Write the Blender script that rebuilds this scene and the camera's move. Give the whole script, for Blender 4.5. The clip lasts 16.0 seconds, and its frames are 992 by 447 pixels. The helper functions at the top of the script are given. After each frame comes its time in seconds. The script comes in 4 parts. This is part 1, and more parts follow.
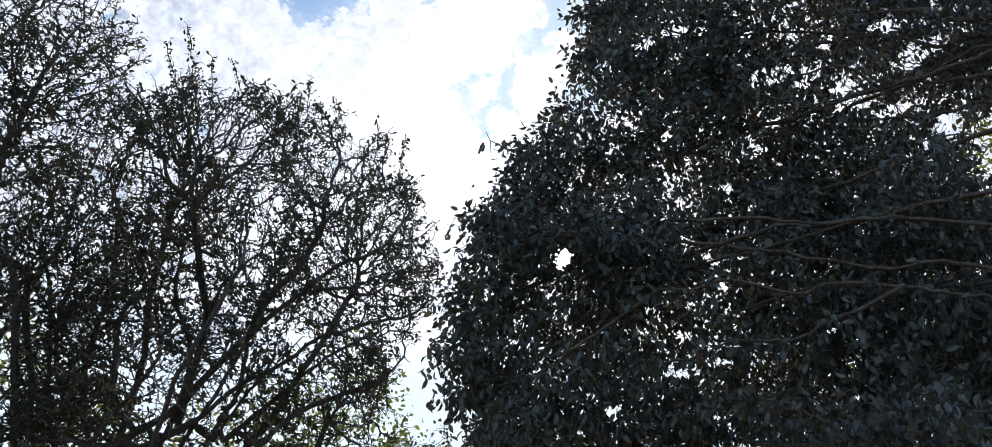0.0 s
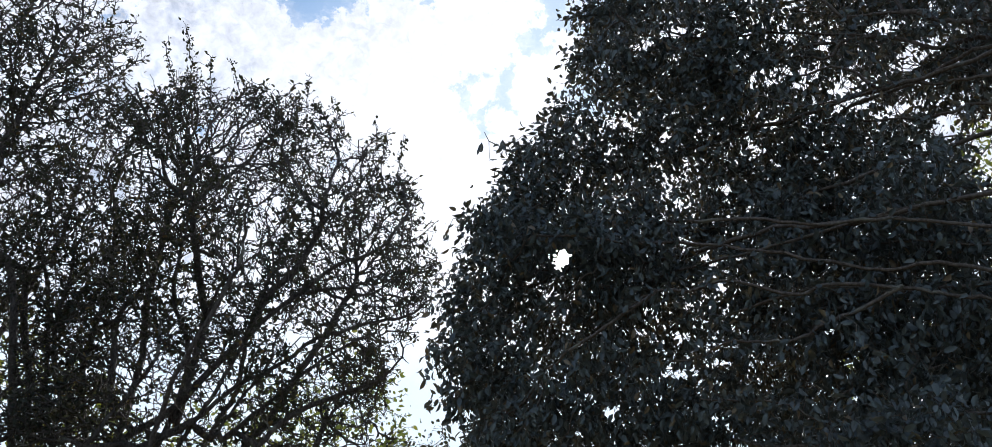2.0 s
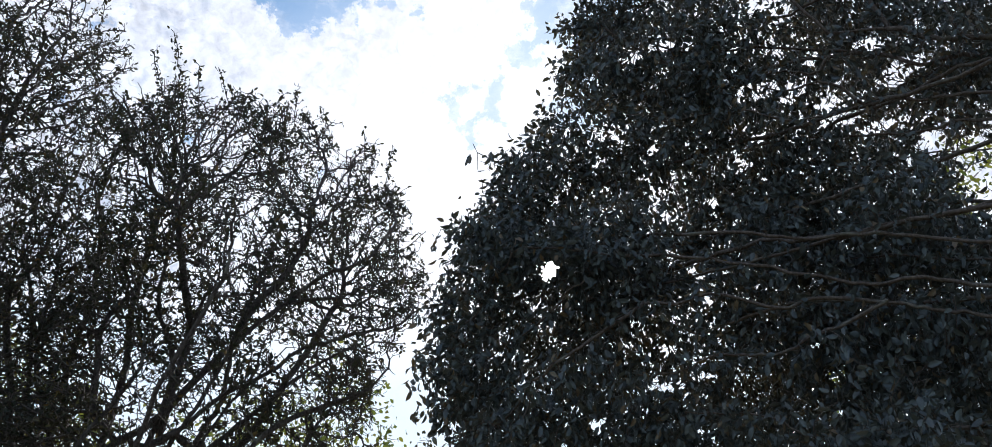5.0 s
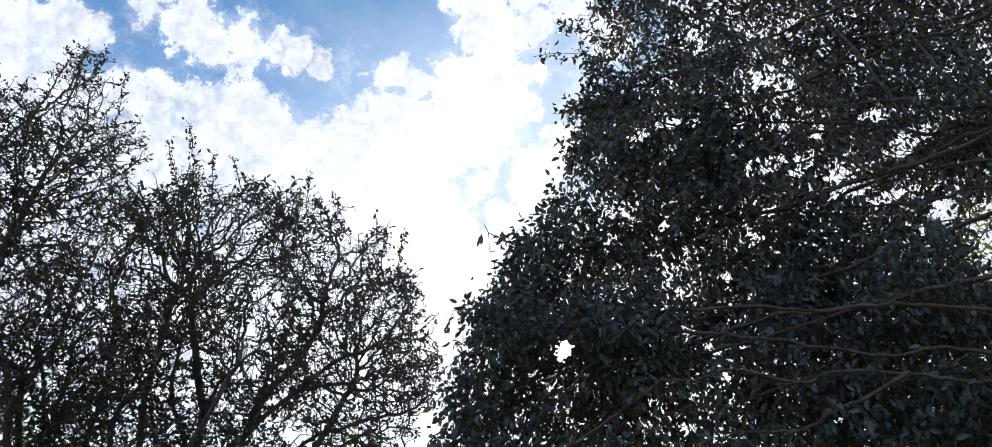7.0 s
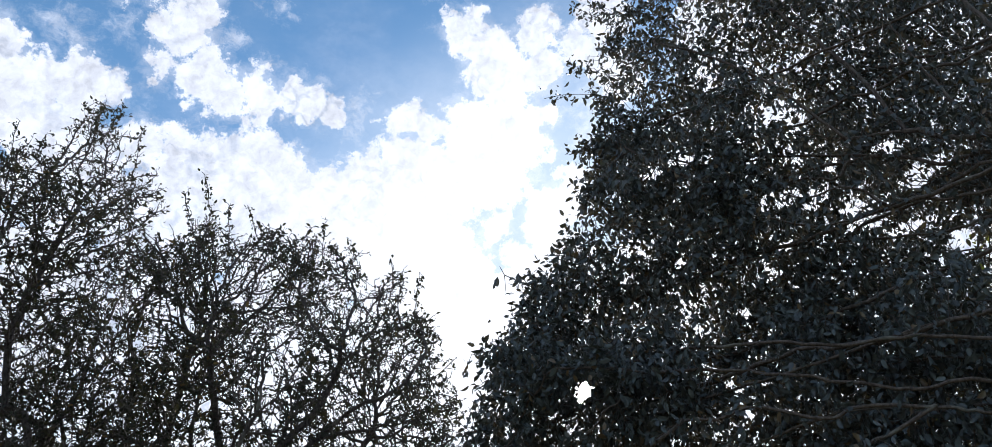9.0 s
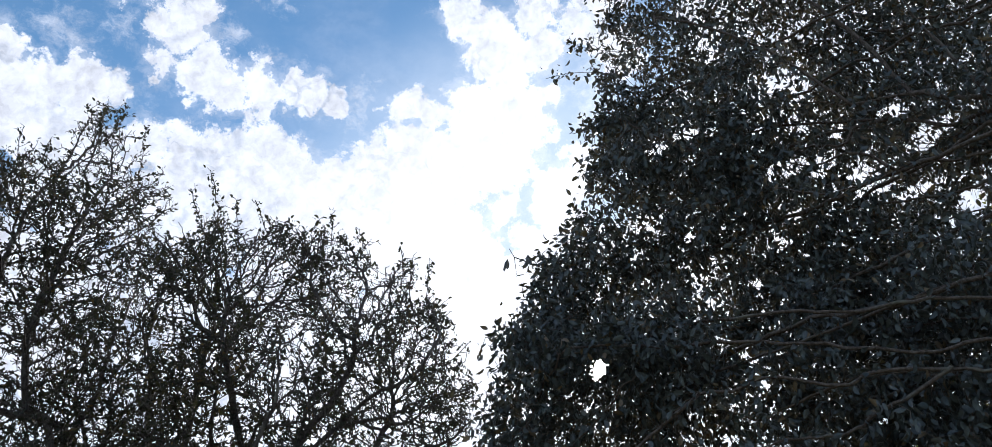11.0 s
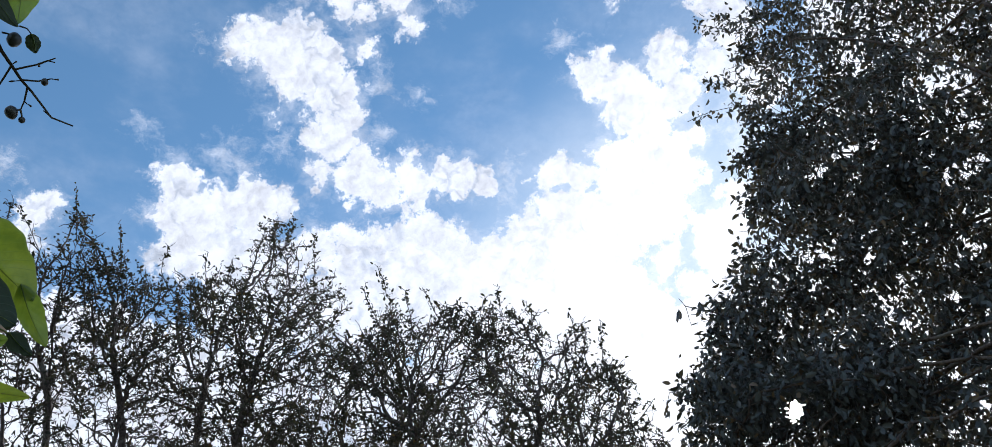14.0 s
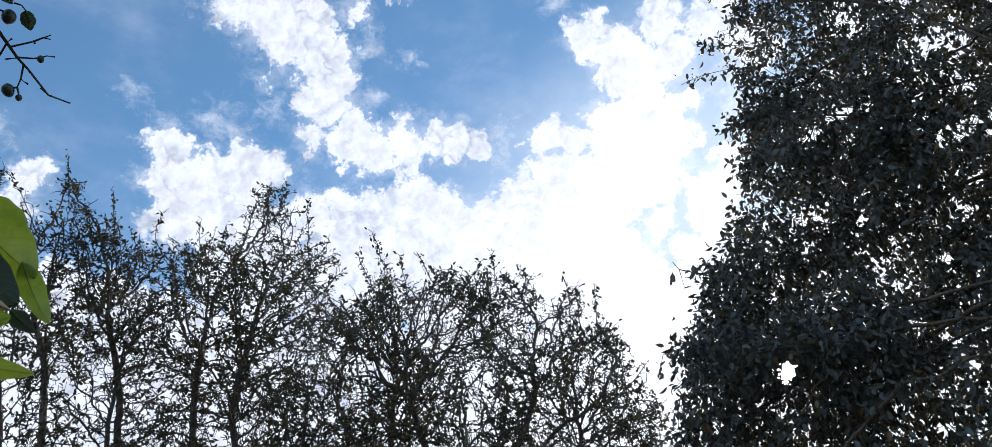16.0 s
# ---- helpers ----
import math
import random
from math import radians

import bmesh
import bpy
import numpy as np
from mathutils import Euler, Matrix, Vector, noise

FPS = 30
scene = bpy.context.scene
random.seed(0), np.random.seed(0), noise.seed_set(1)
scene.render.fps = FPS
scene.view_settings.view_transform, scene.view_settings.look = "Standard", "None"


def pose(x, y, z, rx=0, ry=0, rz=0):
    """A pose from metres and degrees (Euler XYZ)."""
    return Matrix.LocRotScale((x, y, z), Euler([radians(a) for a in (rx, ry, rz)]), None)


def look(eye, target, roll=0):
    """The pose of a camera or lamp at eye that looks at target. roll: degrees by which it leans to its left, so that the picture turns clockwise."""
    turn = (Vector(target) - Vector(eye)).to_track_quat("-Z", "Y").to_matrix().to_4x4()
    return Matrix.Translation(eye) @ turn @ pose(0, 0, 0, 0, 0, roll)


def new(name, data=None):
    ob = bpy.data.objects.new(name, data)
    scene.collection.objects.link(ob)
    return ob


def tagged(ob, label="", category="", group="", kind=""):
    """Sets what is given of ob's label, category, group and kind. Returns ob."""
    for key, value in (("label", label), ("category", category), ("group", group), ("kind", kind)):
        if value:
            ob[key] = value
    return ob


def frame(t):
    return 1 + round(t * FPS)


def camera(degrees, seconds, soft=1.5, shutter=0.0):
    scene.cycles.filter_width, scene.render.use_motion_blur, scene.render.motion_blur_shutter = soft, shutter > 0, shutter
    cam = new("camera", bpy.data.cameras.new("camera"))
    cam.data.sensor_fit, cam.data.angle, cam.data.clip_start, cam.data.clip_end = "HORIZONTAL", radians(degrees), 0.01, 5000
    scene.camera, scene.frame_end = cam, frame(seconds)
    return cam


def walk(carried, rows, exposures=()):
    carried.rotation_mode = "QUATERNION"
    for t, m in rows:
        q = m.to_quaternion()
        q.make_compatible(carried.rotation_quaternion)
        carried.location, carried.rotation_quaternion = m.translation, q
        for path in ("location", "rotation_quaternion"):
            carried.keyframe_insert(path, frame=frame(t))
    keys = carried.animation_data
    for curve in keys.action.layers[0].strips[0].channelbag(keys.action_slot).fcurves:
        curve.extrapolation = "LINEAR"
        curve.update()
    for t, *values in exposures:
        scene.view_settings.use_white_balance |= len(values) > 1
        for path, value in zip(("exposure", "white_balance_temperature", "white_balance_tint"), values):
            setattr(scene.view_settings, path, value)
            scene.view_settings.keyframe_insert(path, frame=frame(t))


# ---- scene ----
# The lens and the path: a hand-held turn on the spot, looking up between trees.
cam = camera(58.0, 16.0, soft=0.4)
PATH = [
    (0.0, 0.0, 0.0, 1.6, 124.0, 0.0, 0.0), (0.5, 0.0, 0.0, 1.6, 123.9, -0.87, 0.39), (1.0, 0.0, 0.0, 1.6, 124.04, -1.17, -0.01), (1.5, 0.0, 0.0, 1.6, 123.98, -0.33, -0.5), (2.0, 0.0, 0.0, 1.6, 124.03, -0.03, -0.14),
    (2.5, 0.0, 0.0, 1.6, 124.07, 0.45, 0.1), (3.0, 0.0, 0.0, 1.6, 123.91, 0.6, -0.03), (3.2, 0.0, 0.0, 1.6, 123.58, 0.63, -0.06), (5.3, 0.0, 0.0, 1.6, 125.46, -0.0, -1.11), (5.5, 0.0, 0.0, 1.6, 126.09, 0.14, -1.12),
    (6.0, 0.0, 0.0, 1.6, 126.79, 0.25, -0.79), (6.5, 0.0, 0.0, 1.6, 128.19, 0.62, -0.23), (7.0, 0.0, 0.0, 1.6, 129.89, 0.71, 0.44), (7.5, 0.0, 0.0, 1.6, 130.46, 0.95, 0.93), (8.0, 0.0, 0.0, 1.6, 131.2, 1.22, 1.69),
    (8.5, 0.0, 0.0, 1.6, 132.36, 1.4, 2.0), (8.7, 0.0, 0.0, 1.6, 132.68, 1.16, 2.11), (10.8, 0.0, 0.0, 1.6, 131.59, 3.15, 4.12), (11.0, 0.0, 0.0, 1.6, 131.59, 2.92, 4.38), (11.5, 0.0, 0.0, 1.6, 130.92, 2.75, 4.98),
    (12.0, 0.0, 0.0, 1.6, 130.49, 2.72, 5.28), (12.5, 0.003, 0.003, 1.601, 130.66, 2.71, 6.19), (13.0, 0.003, 0.003, 1.601, 132.75, 2.72, 10.09), (13.5, 0.007, 0.006, 1.602, 135.32, 2.46, 15.79), (14.0, 0.004, 0.003, 1.602, 136.31, 2.34, 17.98),
    (14.5, 0.0, -0.0, 1.6, 137.34, 1.32, 19.25), (15.0, 0.0, -0.002, 1.601, 136.66, 2.01, 19.42), (15.5, 0.001, -0.005, 1.604, 134.71, 2.34, 18.79), (16.0, 0.003, -0.005, 1.605, 134.0, 2.88, 17.95),
]
walk(cam, [(t, pose(x, y, z, rx, ry, rz)) for t, x, y, z, rx, ry, rz in PATH],
     exposures=[(0.0, 0.0, 5800, 13), (16.0, 0.0, 5800, 13)])

EYE = Vector((0.0, 0.0, 1.6))


def polar(az, el, d):
    """A place d metres from the eye: azimuth to the right of +y, elevation, in degrees."""
    a, e = radians(az), radians(el)
    return EYE + d * Vector((math.sin(a) * math.cos(e), math.cos(a) * math.cos(e), math.sin(e)))


# ---- sky, sun and clouds ----
SUN_AZ, SUN_EL = 5.15, 31.7
SUN_DIR = (polar(SUN_AZ, SUN_EL, 1.0) - EYE).normalized()

sun_data = bpy.data.lights.new("sun", "SUN")
sun_data.energy, sun_data.angle, sun_data.color = 5.0, radians(0.5), (1.0, 0.93, 0.82)
sun = new("sun", sun_data)
sun.matrix_world = look(EYE + SUN_DIR * 60, EYE)

# Cloud billows: azimuth, elevation, radius in radians.
BANK_HIGH = [
    (-42.9, 55.6, 0.021), (-40.1, 56.3, 0.027), (-36.7, 56.7, 0.033), (-38.5, 55.1, 0.033), (-34.4, 55.3, 0.037),
    (-32.4, 54.0, 0.033), (-30.4, 52.9, 0.023), (-31.1, 52.0, 0.025), (-41.3, 55.2, 0.02), (-36.7, 54.0, 0.023),
    (-32.2, 60.2, 0.02), (-30.1, 59.2, 0.016), (-26.0, 60.3, 0.021), (-24.3, 59.0, 0.014), (-20.8, 61.2, 0.02),
    (-29.7, 61.0, 0.021), (-32.2, 62.3, 0.028), (-38.5, 61.6, 0.021), (-29.8, 57.1, 0.01), (-37.9, 51.9, 0.007),
    (-32.9, 51.2, 0.018), (-29.5, 51.4, 0.013), (-34.0, 51.7, 0.01),
]
BANK_MID = [
    (-32.1, 48.9, 0.018), (-29.6, 48.8, 0.024), (-26.6, 48.8, 0.03), (-23.5, 49.1, 0.033), (-20.4, 49.4, 0.028),
    (-18.0, 49.5, 0.021), (-16.7, 49.0, 0.014), (-31.3, 50.8, 0.017), (-28.3, 50.2, 0.02), (-31.7, 50.0, 0.016),
    (-33.1, 48.9, 0.013), (-32.5, 48.0, 0.011),
]
BANK_WEST = [
    (-44.5, 46.5, 0.021), (-43.0, 45.2, 0.03), (-44.2, 44.5, 0.02), (-40.4, 44.8, 0.037), (-37.6, 45.6, 0.035),
    (-35.3, 46.5, 0.021), (-41.5, 43.0, 0.034), (-37.9, 46.7, 0.023), (-42.3, 42.1, 0.031), (-39.0, 43.1, 0.049),
    (-52.8, 42.2, 0.017), (-53.7, 42.4, 0.009), (-53.5, 40.1, 0.021),
]
BANK_LOW = [
    (-31.6, 43.8, 0.035), (-28.3, 44.1, 0.034), (-25.5, 44.6, 0.032), (-22.7, 45.1, 0.033), (-20.2, 44.8, 0.033),
    (-17.6, 43.8, 0.033), (-14.9, 43.2, 0.039), (-11.8, 45.0, 0.041), (-9.6, 46.5, 0.033), (-10.3, 48.6, 0.013),
    (-8.6, 49.1, 0.018), (-7.1, 48.7, 0.02), (-7.9, 44.7, 0.057), (-22.6, 42.2, 0.067), (-12.9, 41.6, 0.074),
    (-6.5, 41.3, 0.053), (-17.3, 39.8, 0.078), (-27.8, 40.0, 0.078), (-35.6, 40.5, 0.067), (-7.4, 37.5, 0.078),
    (-1.9, 34.4, 0.078), (-5.3, 44.0, 0.042),
]
BANK_EAST = [
    (-4.6, 54.7, 0.018), (-2.4, 55.3, 0.018), (-3.4, 53.7, 0.02), (-2.0, 52.1, 0.027), (-0.0, 53.7, 0.023),
    (3.4, 54.3, 0.025), (4.8, 55.0, 0.016), (0.3, 51.5, 0.039), (4.1, 52.0, 0.03), (-5.0, 49.9, 0.017),
    (-3.8, 49.8, 0.025), (-2.3, 48.1, 0.044), (1.3, 48.0, 0.037), (-1.8, 45.9, 0.048), (3.8, 49.4, 0.021),
    (4.7, 43.4, 0.034), (6.7, 44.5, 0.028), (3.2, 42.8, 0.023), (4.2, 41.1, 0.035), (1.0, 40.1, 0.024),
    (10.8, 57.0, 0.027), (11.6, 54.8, 0.028), (8.9, 52.9, 0.023), (0.3, 58.5, 0.008),
    (-0.7, 42.7, 0.017), (-2.9, 40.2, 0.028), (1.8, 45.3, 0.014), (-1.9, 37.5, 0.035),
]
BANK_BEHIND = [
    (11.1, 51.2, 0.03), (4.4, 36.2, 0.09), (15.6, 43.5, 0.078), (16.2, 38.3, 0.095), (23.0, 46.3, 0.069),
    (22, 44, 0.1), (28, 42, 0.12), (34, 40, 0.12), (38, 36, 0.12), (26, 50, 0.1), (35, 47, 0.1),
]
# Thin torn cloud between the banks.
WISPS = [
    (-41.6, 48.8, 0.021), (-39.4, 48.5, 0.02), (-37.1, 49.7, 0.018), (-13.9, 49.7, 0.02), (-15.6, 48.2, 0.021),
    (-14.6, 46.3, 0.016), (-23.2, 54.6, 0.014), (-27.4, 54.7, 0.018), (-6.4, 57.3, 0.016), (0.1, 58.4, 0.014),
    (-27.0, 51.9, 0.018), (-23.6, 50.9, 0.016), (-46.0, 47.0, 0.018), (-45.7, 44.2, 0.018), (2.7, 45.9, 0.021),
    (-1.3, 42.6, 0.021), (-3.9, 39.4, 0.028), (-1.4, 37.4, 0.028), (-30.5, 56.3, 0.018), (-46.0, 55.0, 0.01),
    (-37.5, 59.6, 0.028), (7.5, 53.9, 0.021), (8.3, 48.3, 0.028), (-48.5, 48.6, 0.009),
    (-56.7, 43.7, 0.02),
]


class Nodes:
    """Short hand for building a node tree."""

    def __init__(self, tree):
        self.tree, self.n, self.l = tree, tree.nodes, tree.links
        self.n.clear()

    def put(self, slot, value):
        if isinstance(value, bpy.types.NodeSocket):
            self.l.new(value, slot)
        else:
            slot.default_value = value

    def add(self, kind, outs=0, **ins):
        node = self.n.new(kind)
        for key, value in ins.items():
            slot = node.inputs[int(key[1:])] if key[0] == "i" and key[1:].isdigit() else node.inputs[key.replace("_", " ")]
            self.put(slot, value)
        return node.outputs[outs] if outs is not None else node

    def math(self, op, a, b=0.0, c=0.0):
        out = self.add("ShaderNodeMath", i0=a, i1=b, i2=c)
        out.node.operation = op
        return out

    def vec(self, op, a, b=(0, 0, 0), out=0):
        res = self.add("ShaderNodeVectorMath", out, i0=a, i1=b)
        res.node.operation = op
        return res

    def noise(self, vector, scale, detail=4.0, rough=0.55, out=0, distortion=0.0):
        return self.add("ShaderNodeTexNoise", out, Vector=vector, Scale=scale, Detail=detail, Roughness=rough, Distortion=distortion)

    def step(self, x, lo, hi, a=0.0, b=1.0):
        out = self.add("ShaderNodeMapRange", 0, i0=x, i1=lo, i2=hi, i3=a, i4=b)
        out.node.interpolation_type = "SMOOTHSTEP"
        return out

    def mix(self, fac, a, b, blend="MIX"):
        node = self.n.new("ShaderNodeMix")
        node.data_type, node.blend_type = "RGBA", blend
        self.put(node.inputs[0], fac), self.put(node.inputs[6], a), self.put(node.inputs[7], b)
        return node.outputs[2]


def build_sky():
    world = bpy.data.worlds.new("sky")
    scene.world, world.use_nodes = world, True
    k = Nodes(world.node_tree)
    way = k.vec("NORMALIZE", k.add("ShaderNodeTexCoord", 0))
    sky = k.n.new("ShaderNodeTexSky")
    sky.sky_type, sky.sun_disc = "NISHITA", False
    sky.sun_elevation, sky.sun_rotation = radians(SUN_EL), radians(SUN_AZ)
    sky.air_density, sky.dust_density, sky.ozone_density = 1.0, 0.05, 2.5
    blue = k.vec("SCALE", sky.outputs[0])
    blue.node.inputs[3].default_value = 0.14
    blue = k.vec("MULTIPLY", blue, (1.05, 1.23, 1.1))
    up = k.add("ShaderNodeSeparateXYZ", 2, Vector=way)
    # billows, bent so that their rims are ragged
    warp = k.vec("SUBTRACT", k.noise(way, 9.0, 5.0, 0.6, out=1), (0.5, 0.5, 0.5))
    warp2 = k.vec("SUBTRACT", k.noise(way, 40.0, 5.0, 0.6, out=1), (0.5, 0.5, 0.5))
    w1, w2 = k.vec("SCALE", warp), k.vec("SCALE", warp2)
    w1.node.inputs[3].default_value, w2.node.inputs[3].default_value = 0.02, 0.018
    bent = k.vec("ADD", k.vec("ADD", way, w1), w2)

    def banks(rows, soft):
        """How deep inside the nearest billow, in steps of 0.02 radians."""
        field = None
        for az, el, r in rows:
            c = polar(az, el, 1.0) - EYE
            lobe = k.math("MULTIPLY_ADD", k.vec("DISTANCE", bent, tuple(c), out=1), -50.0, 50.0 * r)
            field = lobe if field is None else k.math("SMOOTH_MAX", field, lobe, soft)
        return field

    def puffs(vector, scale):
        """Rounded heads inside rounded heads: 0 at the middle of a head, high in the creases."""
        node = k.n.new("ShaderNodeTexVoronoi")
        node.feature = "F1"
        node.normalize = True
        k.put(node.inputs["Vector"], vector)
        for slot, value in (("Scale", scale), ("Detail", 2.0), ("Roughness", 0.45), ("Lacunarity", 2.3)):
            node.inputs[slot].default_value = value
        return node.outputs["Distance"]

    field = banks(BANK_HIGH + BANK_MID + BANK_WEST + BANK_LOW + BANK_EAST + BANK_BEHIND, 0.35)
    # broken cloud over the rest of the sky, and a hazy veil towards the horizon
    flat = k.vec("DIVIDE", way, k.add("ShaderNodeCombineXYZ", 0, X=k.math("MAXIMUM", up, 0.08), Y=k.math("MAXIMUM", up, 0.08), Z=1.0))
    broken = k.math("MULTIPLY_ADD", k.noise(flat, 1.3, 5.0, 0.6), 4.0, -2.2)
    behind = k.step(k.add("ShaderNodeSeparateXYZ", 1, Vector=way), 0.25, -0.05)
    ahead = k.step(k.vec("DOT_PRODUCT", way, tuple(SUN_DIR), out=1), 0.25, 0.6)
    low = k.math("MULTIPLY_ADD", ahead, k.step(up, 0.66, 0.57, 0.0, 3.0), -1.5)
    field = k.math("MAXIMUM", k.math("MAXIMUM", field, k.math("MULTIPLY_ADD", behind, 3.0, k.math("ADD", broken, -3.0))), low)
    head = puffs(bent, 22.0)
    fine = k.math("ADD", k.noise(way, 60.0, 10.0, 0.68), -0.5)
    dens = k.math("MULTIPLY_ADD", fine, 3.0, k.math("MULTIPLY_ADD", head, -3.0, k.math("ADD", field, 0.95)))
    cover = k.step(dens, -0.12, 0.4)
    torn = k.math("ADD", k.noise(k.vec("MULTIPLY", bent, (1.0, 1.0, 1.7)), 34.0, 10.0, 0.72), -0.5)
    rim = k.step(k.math("MULTIPLY_ADD", torn, 5.0, field), -0.9, 1.2, 0.0, 0.45)
    thin = k.step(k.math("MULTIPLY_ADD", torn, 6.0, banks(WISPS, 0.4)), -0.4, 1.8, 0.0, 0.62)
    haze = k.math("MULTIPLY", k.step(k.noise(k.vec("MULTIPLY", way, (1.0, 1.0, 2.2)), 5.0, 6.0, 0.6), 0.42, 0.8), 0.22)
    cover = k.math("MAXIMUM", k.math("MAXIMUM", cover, haze), k.math("MAXIMUM", rim, thin))
    # relief of the billows: curved creases, heads lit from the sun's side, and a glow towards the sun
    toward = k.vec("DOT_PRODUCT", way, tuple(SUN_DIR), out=1)
    near_sun = k.step(toward, 0.9, 0.985)
    patchy = k.step(k.noise(way, 18.0, 5.0, 0.6), 0.45, 0.62)
    crease = k.math("MULTIPLY", k.step(head, 0.3, 0.48), 0.5)
    for scale, wide in ((12.0, 0.045), (25.0, 0.05)):
        fold = k.math("ABSOLUTE", k.math("ADD", k.noise(bent, scale, 3.0, 0.5), -0.5))
        crease = k.math("MAXIMUM", crease, k.step(fold, wide, 0.0, 0.0, 0.75))
    crease = k.math("MULTIPLY", crease, patchy)
    lit = None
    for scale, deep in ((16.0, 1.7), (42.0, 0.9)):
        here = k.noise(bent, scale, 6.0, 0.56)
        there = k.noise(k.vec("ADD", bent, tuple(SUN_DIR * 0.006)), scale, 6.0, 0.56)
        slope = k.math("MAXIMUM", k.math("MINIMUM", k.math("MULTIPLY", k.math("SUBTRACT", here, there), deep), 0.06), -0.17)
        lit = slope if lit is None else k.math("ADD", lit, slope)
    shade = k.math("MULTIPLY_ADD", k.noise(way, 7.0, 3.0), 0.16, -0.07)
    shade = k.math("ADD", shade, k.math("MULTIPLY_ADD", crease, -0.2, lit))
    shade = k.math("MULTIPLY_ADD", shade, k.math("MULTIPLY_ADD", near_sun, -0.6, 1.0), 0.95)
    cover = k.math("MULTIPLY", cover, k.math("MULTIPLY_ADD", crease, k.math("MULTIPLY_ADD", near_sun, 0.15, -0.25), 1.0))
    white = k.mix(near_sun, (1.0, 1.01, 1.03, 1), (1.28, 1.27, 1.25, 1))
    white = k.mix(1.0, white, k.add("ShaderNodeCombineXYZ", 0, X=shade, Y=shade, Z=shade), "MULTIPLY")
    white = k.mix(k.step(up, 0.5, 0.38, 0.0, 1.0), white, (0.96, 1.05, 1.08, 1))
    air = k.mix(k.step(toward, 0.89, 0.985, 0.0, 0.8), blue, (0.86, 0.96, 1.03, 1))
    colour = k.mix(cover, air, white)
    disc = k.step(toward, math.cos(radians(1.1)), math.cos(radians(0.35)), 0.0, 40.0)
    colour = k.vec("ADD", colour, k.add("ShaderNodeCombineXYZ", 0, X=disc, Y=k.math("MULTIPLY", disc, 0.95), Z=k.math("MULTIPLY", disc, 0.85)))
    back = k.add("ShaderNodeBackground", 0, Color=colour, Strength=1.0)
    k.add("ShaderNodeOutputWorld", None, Surface=back)


build_sky()


# ---- materials ----
def leaf_material(name, dark, light, glow, sheen=0.45, through_it=0.3, joined=True, shine=0.5, veins=False):
    mat = bpy.data.materials.new(name)
    mat.use_nodes = True
    k = Nodes(mat.node_tree)
    rnd = k.add("ShaderNodeNewGeometry", "Random Per Island") if joined else k.add("ShaderNodeObjectInfo", "Random")
    place = k.add("ShaderNodeTexCoord", 3)
    col = k.mix(rnd, (*dark, 1), (*light, 1))
    blotch = k.step(k.noise(place, 60.0, 3.0), 0.45, 0.75, 0.0, 0.45)
    col = k.mix(blotch, col, (light[0] * 1.3, light[1] * 1.1, light[2], 1))
    old = k.math("GREATER_THAN", k.math("FRACT", k.math("MULTIPLY", rnd, 37.0)), 0.96)
    col = k.mix(k.math("MULTIPLY", old, 0.7), col, (0.16, 0.09, 0.035, 1))
    clear = k.mix(rnd, (*glow, 1), (glow[0] * 1.5, glow[1] * 1.15, glow[2], 1))
    relief = k.noise(place, 180.0, 2.0)
    if veins:
        # side veins that leave the midrib aslant, thicker tissue in blotches, a paler rim
        blade = k.add("ShaderNodeTexCoord", None).outputs["UV"]
        across = k.math("ABSOLUTE", k.add("ShaderNodeSeparateXYZ", 1, Vector=blade))
        along = k.math("MULTIPLY_ADD", across, -0.24, k.add("ShaderNodeSeparateXYZ", 0, Vector=blade))
        along = k.math("MULTIPLY_ADD", k.noise(place, 90.0, 2.0), 0.03, along)
        vein = k.step(k.math("ABSOLUTE", k.math("ADD", k.math("FRACT", k.math("MULTIPLY", along, 11.0)), -0.5)), 0.1, 0.0)
        thick = k.step(k.noise(place, 75.0, 5.0, 0.65), 0.35, 0.7, 0.0, 0.5)
        clear = k.mix(k.math("MAXIMUM", k.math("MULTIPLY", vein, 0.4), thick), clear, (glow[0] * 0.42, glow[1] * 0.5, glow[2] * 0.5, 1))
        # rim light put into the colour as a paler edge
        clear = k.mix(k.step(across, 0.9, 1.0, 0.0, 0.4), clear, (0.9, 1.0, 0.35, 1))
        col = k.mix(k.math("MULTIPLY", vein, 0.4), col, (light[0] * 1.6, light[1] * 1.5, light[2] * 1.4, 1))
        relief = k.math("MULTIPLY_ADD", vein, 1.5, relief)
    body = k.add("ShaderNodeBsdfPrincipled", 0, Base_Color=col, Roughness=sheen, Specular_IOR_Level=shine)
    bump = k.add("ShaderNodeBump", 0, Strength=0.25, Height=relief)
    k.l.new(bump, body.node.inputs["Normal"])
    lit = k.add("ShaderNodeBsdfTranslucent", 0, Color=clear)
    both = k.add("ShaderNodeMixShader", 0, i0=through_it, i1=body, i2=lit)
    k.add("ShaderNodeOutputMaterial", None, Surface=both)
    return mat


